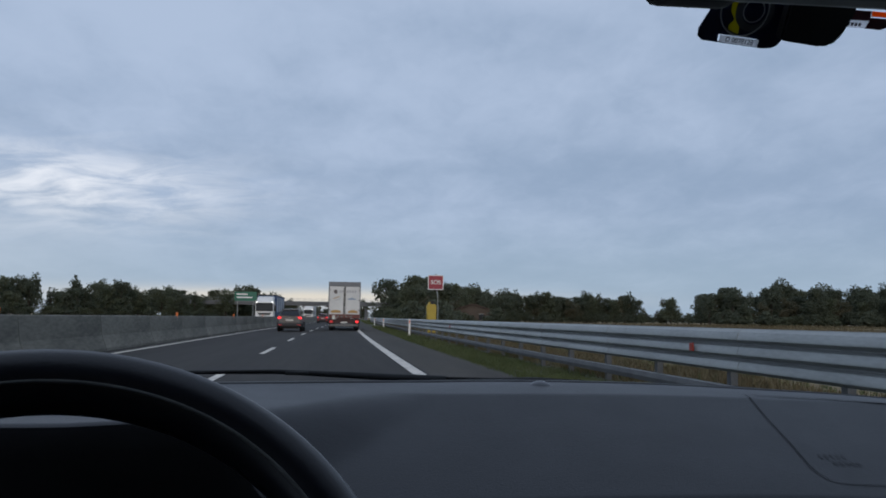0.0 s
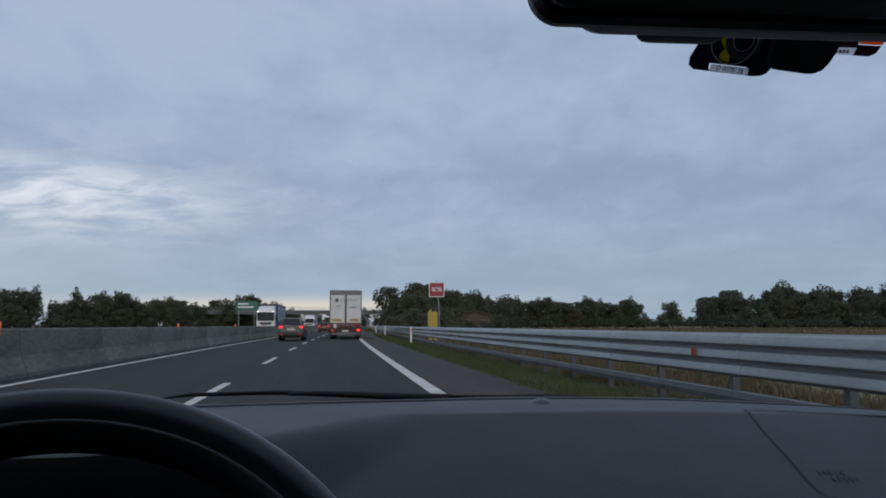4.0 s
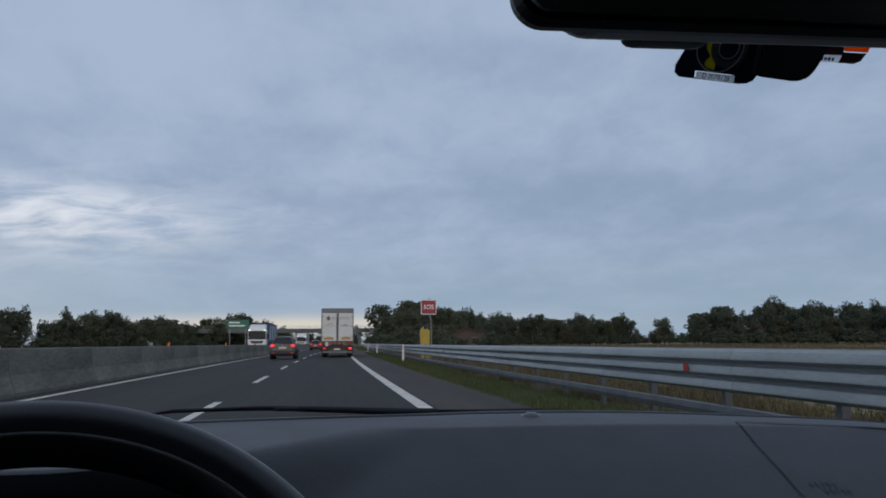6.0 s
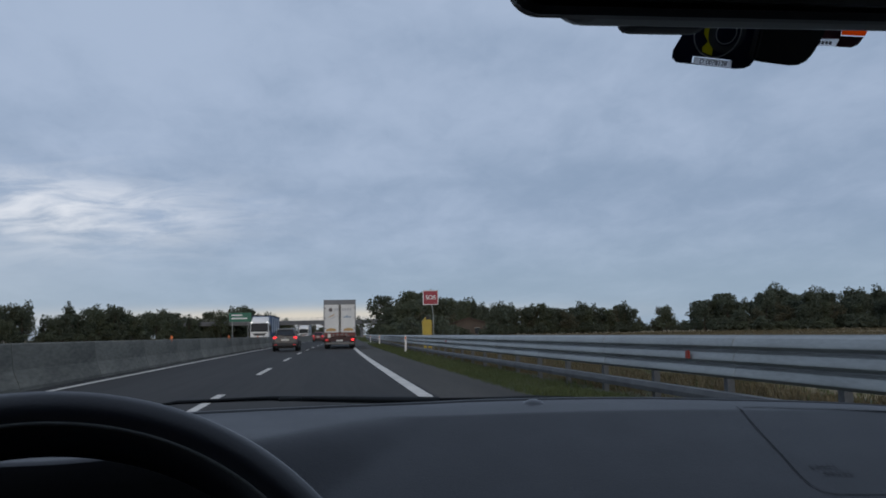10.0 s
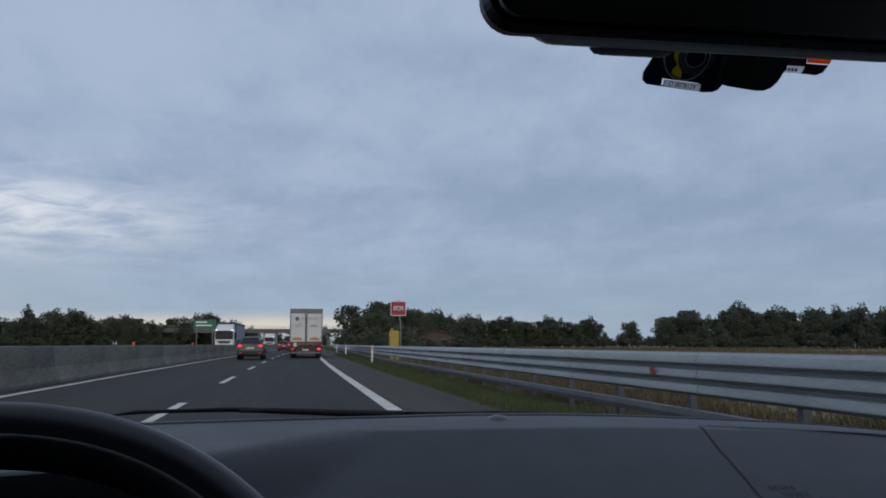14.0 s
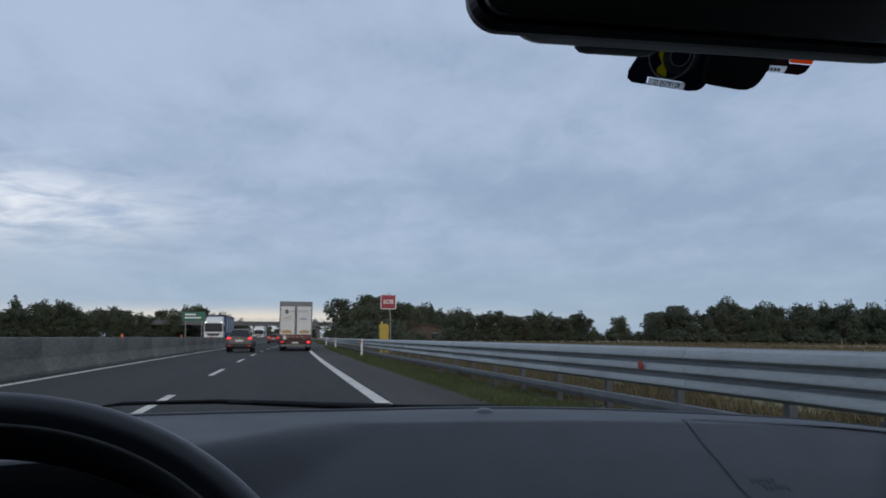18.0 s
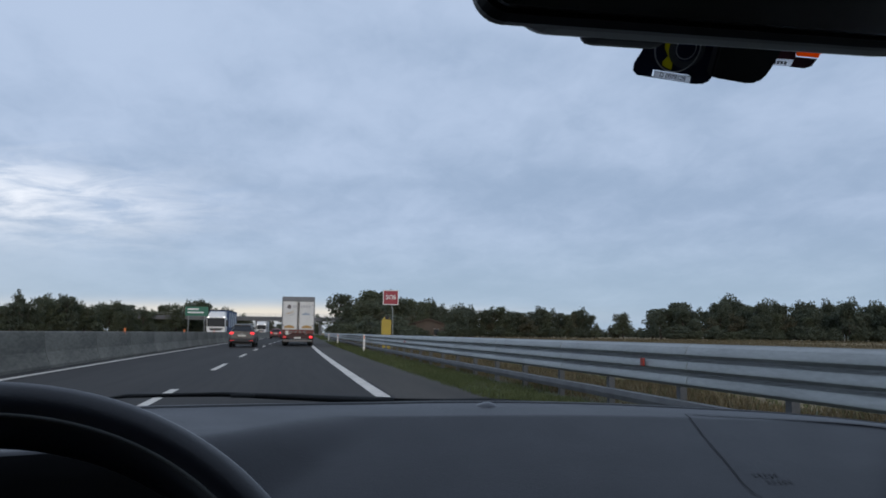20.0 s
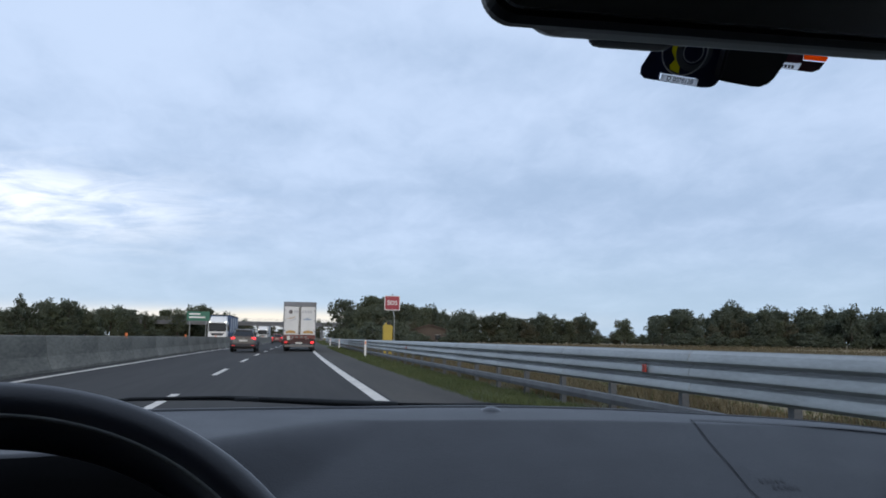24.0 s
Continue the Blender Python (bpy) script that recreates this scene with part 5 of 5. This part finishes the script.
# ------------------------------------------------------------------ overpass
M_BRIDGE = material("bridge_concrete", (0.165, 0.172, 0.185), (0.12, 0.126, 0.136), rough=0.9, scale=0.3, fine=3)
bridge = thing("overpass", pose(bend(345), 345, 0), "grey concrete overpass with a railing across the motorway", "bridge")
part("deck", boxes(((-75, 0, 6.0), (75, 9.5, 7.3))), M_BRIDGE, bridge, "grey concrete deck")
part("edge_beam", boxes(((-75, -0.35, 7.0), (75, 0.0, 7.75))), M_BRIDGE, bridge)
part("edge_beam", boxes(((-75, 9.5, 7.0), (75, 9.85, 7.75))), M_BRIDGE, bridge)
for x in (-30.5, -20.2, -7.0, 7.2, 24.0):
    part("pier", boxes(((x - 0.6, 1.5, -0.3), (x + 0.6, 8.0, 6.0), 0.15)), M_BRIDGE, bridge)
post_bar = mesh_of(boxes(((-0.04, -0.04, 0), (0.04, 0.04, 1.2))), "railing_post", M_STEEL)
for k in range(-30, 31):
    part("railing_post", post_bar, M_STEEL, bridge, at=pose(k * 2.5, -0.17, 7.75))
for z in (8.3, 8.9):
    part("railing_bar", boxes(((-75, -0.20, z), (75, -0.14, z + 0.07))), M_STEEL, bridge)


# ------------------------------------------------------------------ emergency call point
M_SOS_RED = material("sign_red", (0.30, 0.014, 0.036), (0.25, 0.013, 0.032), rough=0.4, scale=3)
M_SIGN_WHITE = material("sign_white", (0.75, 0.75, 0.75), (0.66, 0.66, 0.66), rough=0.45, scale=4)
M_SOS_YELLOW = material("call_box_yellow", (0.44, 0.31, 0.03), (0.33, 0.24, 0.03), rough=0.5, scale=2)
sos = thing("emergency_call_point", on_road(6.35, 52, -0.08), "yellow emergency call box with a red sign on a bent pole", "emergency phone")
bm = prism(bmesh.new(), [(-0.30, 0.0), (0.26, 0.0), (0.30, 2.06), (-0.36, 2.06)], 1, -0.25, 0.25)
bmesh.ops.bevel(bm, geom=list(bm.edges), offset=0.035, segments=2, affect="EDGES")
call_box = part("call_box", bm, M_SOS_YELLOW, sos, "faded yellow call box")
part("cap", prism(bmesh.new(), [(-0.30, 2.055), (0.20, 2.055), (0.12, 2.28), (-0.14, 2.28)], 1, -0.16, 0.16), M_SOS_YELLOW, call_box, "sloping yellow cap")
part("door", boxes(((-0.24, -0.262, 0.45), (0.20, -0.248, 1.80), 0.006)), M_SOS_YELLOW, call_box, "yellow door")
part("lamp", boxes(((-0.12, -0.17, 2.10), (0.15, 0.15, 2.34), 0.02)), M_DARK, sos, "dark lamp box")
part("pole", tube(bmesh.new(), [(0.42, 0, 0.0), (0.42, 0, 2.1), (0.40, 0, 2.7), (0.30, 0, 3.2), (0.26, 0, 4.2)], [0.04] * 5, 10), M_STEEL, sos, "bent steel pole")
plate = part("sign_plate", prism(bmesh.new(), rounded(-0.28, 3.10, 0.78, 4.10, 0.06), 1, -0.06, -0.03), M_SIGN_WHITE, sos, "white-edged red sign")
part("red_field", prism(bmesh.new(), rounded(-0.23, 3.15, 0.73, 4.05, 0.02), 1, -0.066, -0.062), M_SOS_RED, plate, "red sign face")
letter_mesh = lettering("SOS", 0.40, 0.006)
letter_mesh.materials.append(M_SIGN_WHITE)
part("letters", letter_mesh, M_SIGN_WHITE, plate, "white letters", at=pose(0.25, -0.070, 3.60, 90))


# ------------------------------------------------------------------ roadside posts and signs
def marker_post(x, y):
    t = thing("marker_post", on_road(x, y, -0.05), "white roadside marker post with an orange reflector", "marker post", "marker posts on the verge")
    bm = prism(bmesh.new(), [(-0.06, -0.03), (0.06, -0.03), (0.03, 0.06), (-0.03, 0.06)], 2, 0.0, 1.05)
    part("shaft", bm, M_SIGN_WHITE, t, "white plastic shaft")
    part("reflector", boxes(((-0.035, -0.036, 0.80), (0.035, -0.031, 0.98))), M_ORANGE, t, "orange reflector")
    return t


first_post = marker_post(4.42, 47)
for y in (80, 113):
    copy_thing(first_post, on_road(4.42, y, -0.05))

M_GREEN_SIGN = material("sign_green", (0.015, 0.14, 0.09), (0.013, 0.12, 0.08), rough=0.45, scale=1)
board = thing("direction_sign", on_road(-22.5, 175), "green direction sign on steel posts beside the far carriageway", "road sign")
part("panel", boxes(((-2.4, -0.05, 4.4), (2.4, 0.0, 6.4), 0.02)), M_GREEN_SIGN, board, "green sign panel")
for x0, x1, z in ((-1.9, 0.4, 5.7), (-1.9, 1.5, 5.0)):
    part("lettering_bar", boxes(((x0, -0.058, z), (x1, -0.052, z + 0.3))), M_SIGN_WHITE, board, "white lettering bar")
for x in (-1.7, 1.7):
    part("post", tube(bmesh.new(), [(x, 0.08, -0.2), (x, 0.08, 6.2)], [0.09, 0.09], 10), M_STEEL, board)


# ------------------------------------------------------------------ houses in the fields
M_BRICK = material("old_brick", (0.105, 0.078, 0.062), (0.070, 0.058, 0.048), rough=0.9, scale=0.5, fine=7, bump=0.4, dist=0.02)
M_TILES = material("roof_tiles", (0.105, 0.066, 0.050), (0.070, 0.050, 0.042), rough=0.9, scale=0.7, fine=6, bump=0.5, dist=0.04)
M_PLASTER = material("pale_plaster", (0.46, 0.43, 0.38), (0.36, 0.34, 0.30), rough=0.9, scale=0.5, fine=5)


def house(at, w, d, h, rise, wall, label, openings):
    t = thing("farmhouse", at, label, "house")
    part("wall", boxes(((-w / 2, 0, -0.3), (w / 2, d, h))), wall, t)
    part("gable", prism(bmesh.new(), [(-w / 2, h), (w / 2, h), (0, h + rise)], 1, 0.0, d), wall, t)
    for s in (-1, 1):
        bm = prism(bmesh.new(), [(0, h + rise + 0.02), (s * (w / 2 + 0.5), h - rise / (w / 2) * 0.5 + 0.02), (s * (w / 2 + 0.5), h - rise / (w / 2) * 0.5 + 0.24), (0, h + rise + 0.24)], 1, -0.5, d + 0.5)
        part("roof", bm, M_TILES, t, "weathered roof tiles")
    for x, z in openings:
        win = part("window", boxes(((x - 0.55, -0.03, z), (x + 0.55, 0.02, z + 1.3))), M_WINDOW, t, "dark window")
        part("frame", boxes(((x - 0.62, -0.05, z - 0.08), (x + 0.62, -0.032, z)), ((x - 0.62, -0.05, z + 1.3), (x + 0.62, -0.032, z + 1.38))), M_PLASTER, win)
    return t


house(pose(29.5, 163, -0.1, 0, 0, -12), 7.5, 9, 3.1, 1.1, M_BRICK, "old brick farmhouse half hidden by trees", [(-1.8, 0.9), (1.8, 0.9)])
house(pose(-103, 330, -0.1, 0, 0, 14), 13, 18, 5.2, 3.2, M_BRICK, "dark barn with a pitched tile roof", [(-3.5, 1.5), (3.5, 1.5)])
house(pose(-150, 380, -0.1, 0, 0, 25), 14, 10, 5.0, 2.6, M_PLASTER, "pale farm building in the distance", [(-4, 1.5), (0, 1.5), (4, 1.5)])


# ------------------------------------------------------------------ grass and stalks
def blades(name, areas, mat, label, category, seed):
    """Bent narrow blades: areas of x0, x1, y0, y1, count, height, width, ground height."""
    g = np.random.default_rng(seed)
    vs, fs, base = [], [], 0
    for x0, x1, y0, y1, n, h, w, z0 in areas:
        x, y = g.uniform(x0, x1, n), g.uniform(y0, y1, n)
        x = x + np.array([bend(v) for v in y])
        hh = h * g.uniform(0.45, 1.25, n) * (0.75 + 0.35 * np.sin(x * 2.3 + 1.7 * np.sin(y * 0.9)))
        a, lean = g.uniform(0, 2 * math.pi, n), g.uniform(0.1, 0.6, n) * hh
        dx, dy = np.cos(a) * w, np.sin(a) * w
        lx, ly = np.cos(a + 1.4) * lean, np.sin(a + 1.4) * lean
        z = np.full(n, z0)
        p = np.stack([np.stack([x - dx, y - dy, z], 1), np.stack([x + dx, y + dy, z], 1),
                      np.stack([x + 0.35 * lx + 0.7 * dx, y + 0.35 * ly + 0.7 * dy, z + 0.6 * hh], 1),
                      np.stack([x + lx, y + ly, z + hh], 1),
                      np.stack([x + 0.35 * lx - 0.7 * dx, y + 0.35 * ly - 0.7 * dy, z + 0.6 * hh], 1)], 1).reshape(-1, 3)
        vs.append(p)
        fs.append(np.arange(5 * n).reshape(-1, 5) + base)
        base += 5 * n
    me = bpy.data.meshes.new(name)
    me.from_pydata(np.concatenate(vs).tolist(), [], np.concatenate(fs).tolist())
    me.materials.append(mat)
    return tagged(new(name, me), label, category, kind="stuff")


blades("verge_grass", [(EDGE + 0.12, 4.9, 3, 30, 19000, 0.13, 0.006, -0.03), (EDGE - 0.10, EDGE + 0.15, 3, 40, 2200, 0.07, 0.006, -0.02), (EDGE, 4.9, 30, 90, 12000, 0.16, 0.014, -0.03), (4.9, 8.8, 6, 40, 9000, 0.17, 0.012, -0.08),
                       (4.9, 9.0, 40, 120, 6000, 0.22, 0.02, -0.08), (EDGE, 9.0, 120, 260, 6000, 0.3, 0.05, -0.08)], M_BLADE, "short green roadside grass", "grass", 3)
blades("field_stalks", [(5.15, 8.2, 5, 40, 26000, 0.30, 0.010, -0.10), (5.2, 8.5, 40, 120, 11000, 0.30, 0.02, -0.10), (8.0, 45, 14, 70, 26000, 0.55, 0.012, -0.12), (9.0, 90, 70, 160, 16000, 0.6, 0.03, -0.12), (9, 150, 160, 215, 9000, 0.65, 0.06, -0.12)], M_DRY, "ripe golden-brown crop stalks", "crop field", 4)
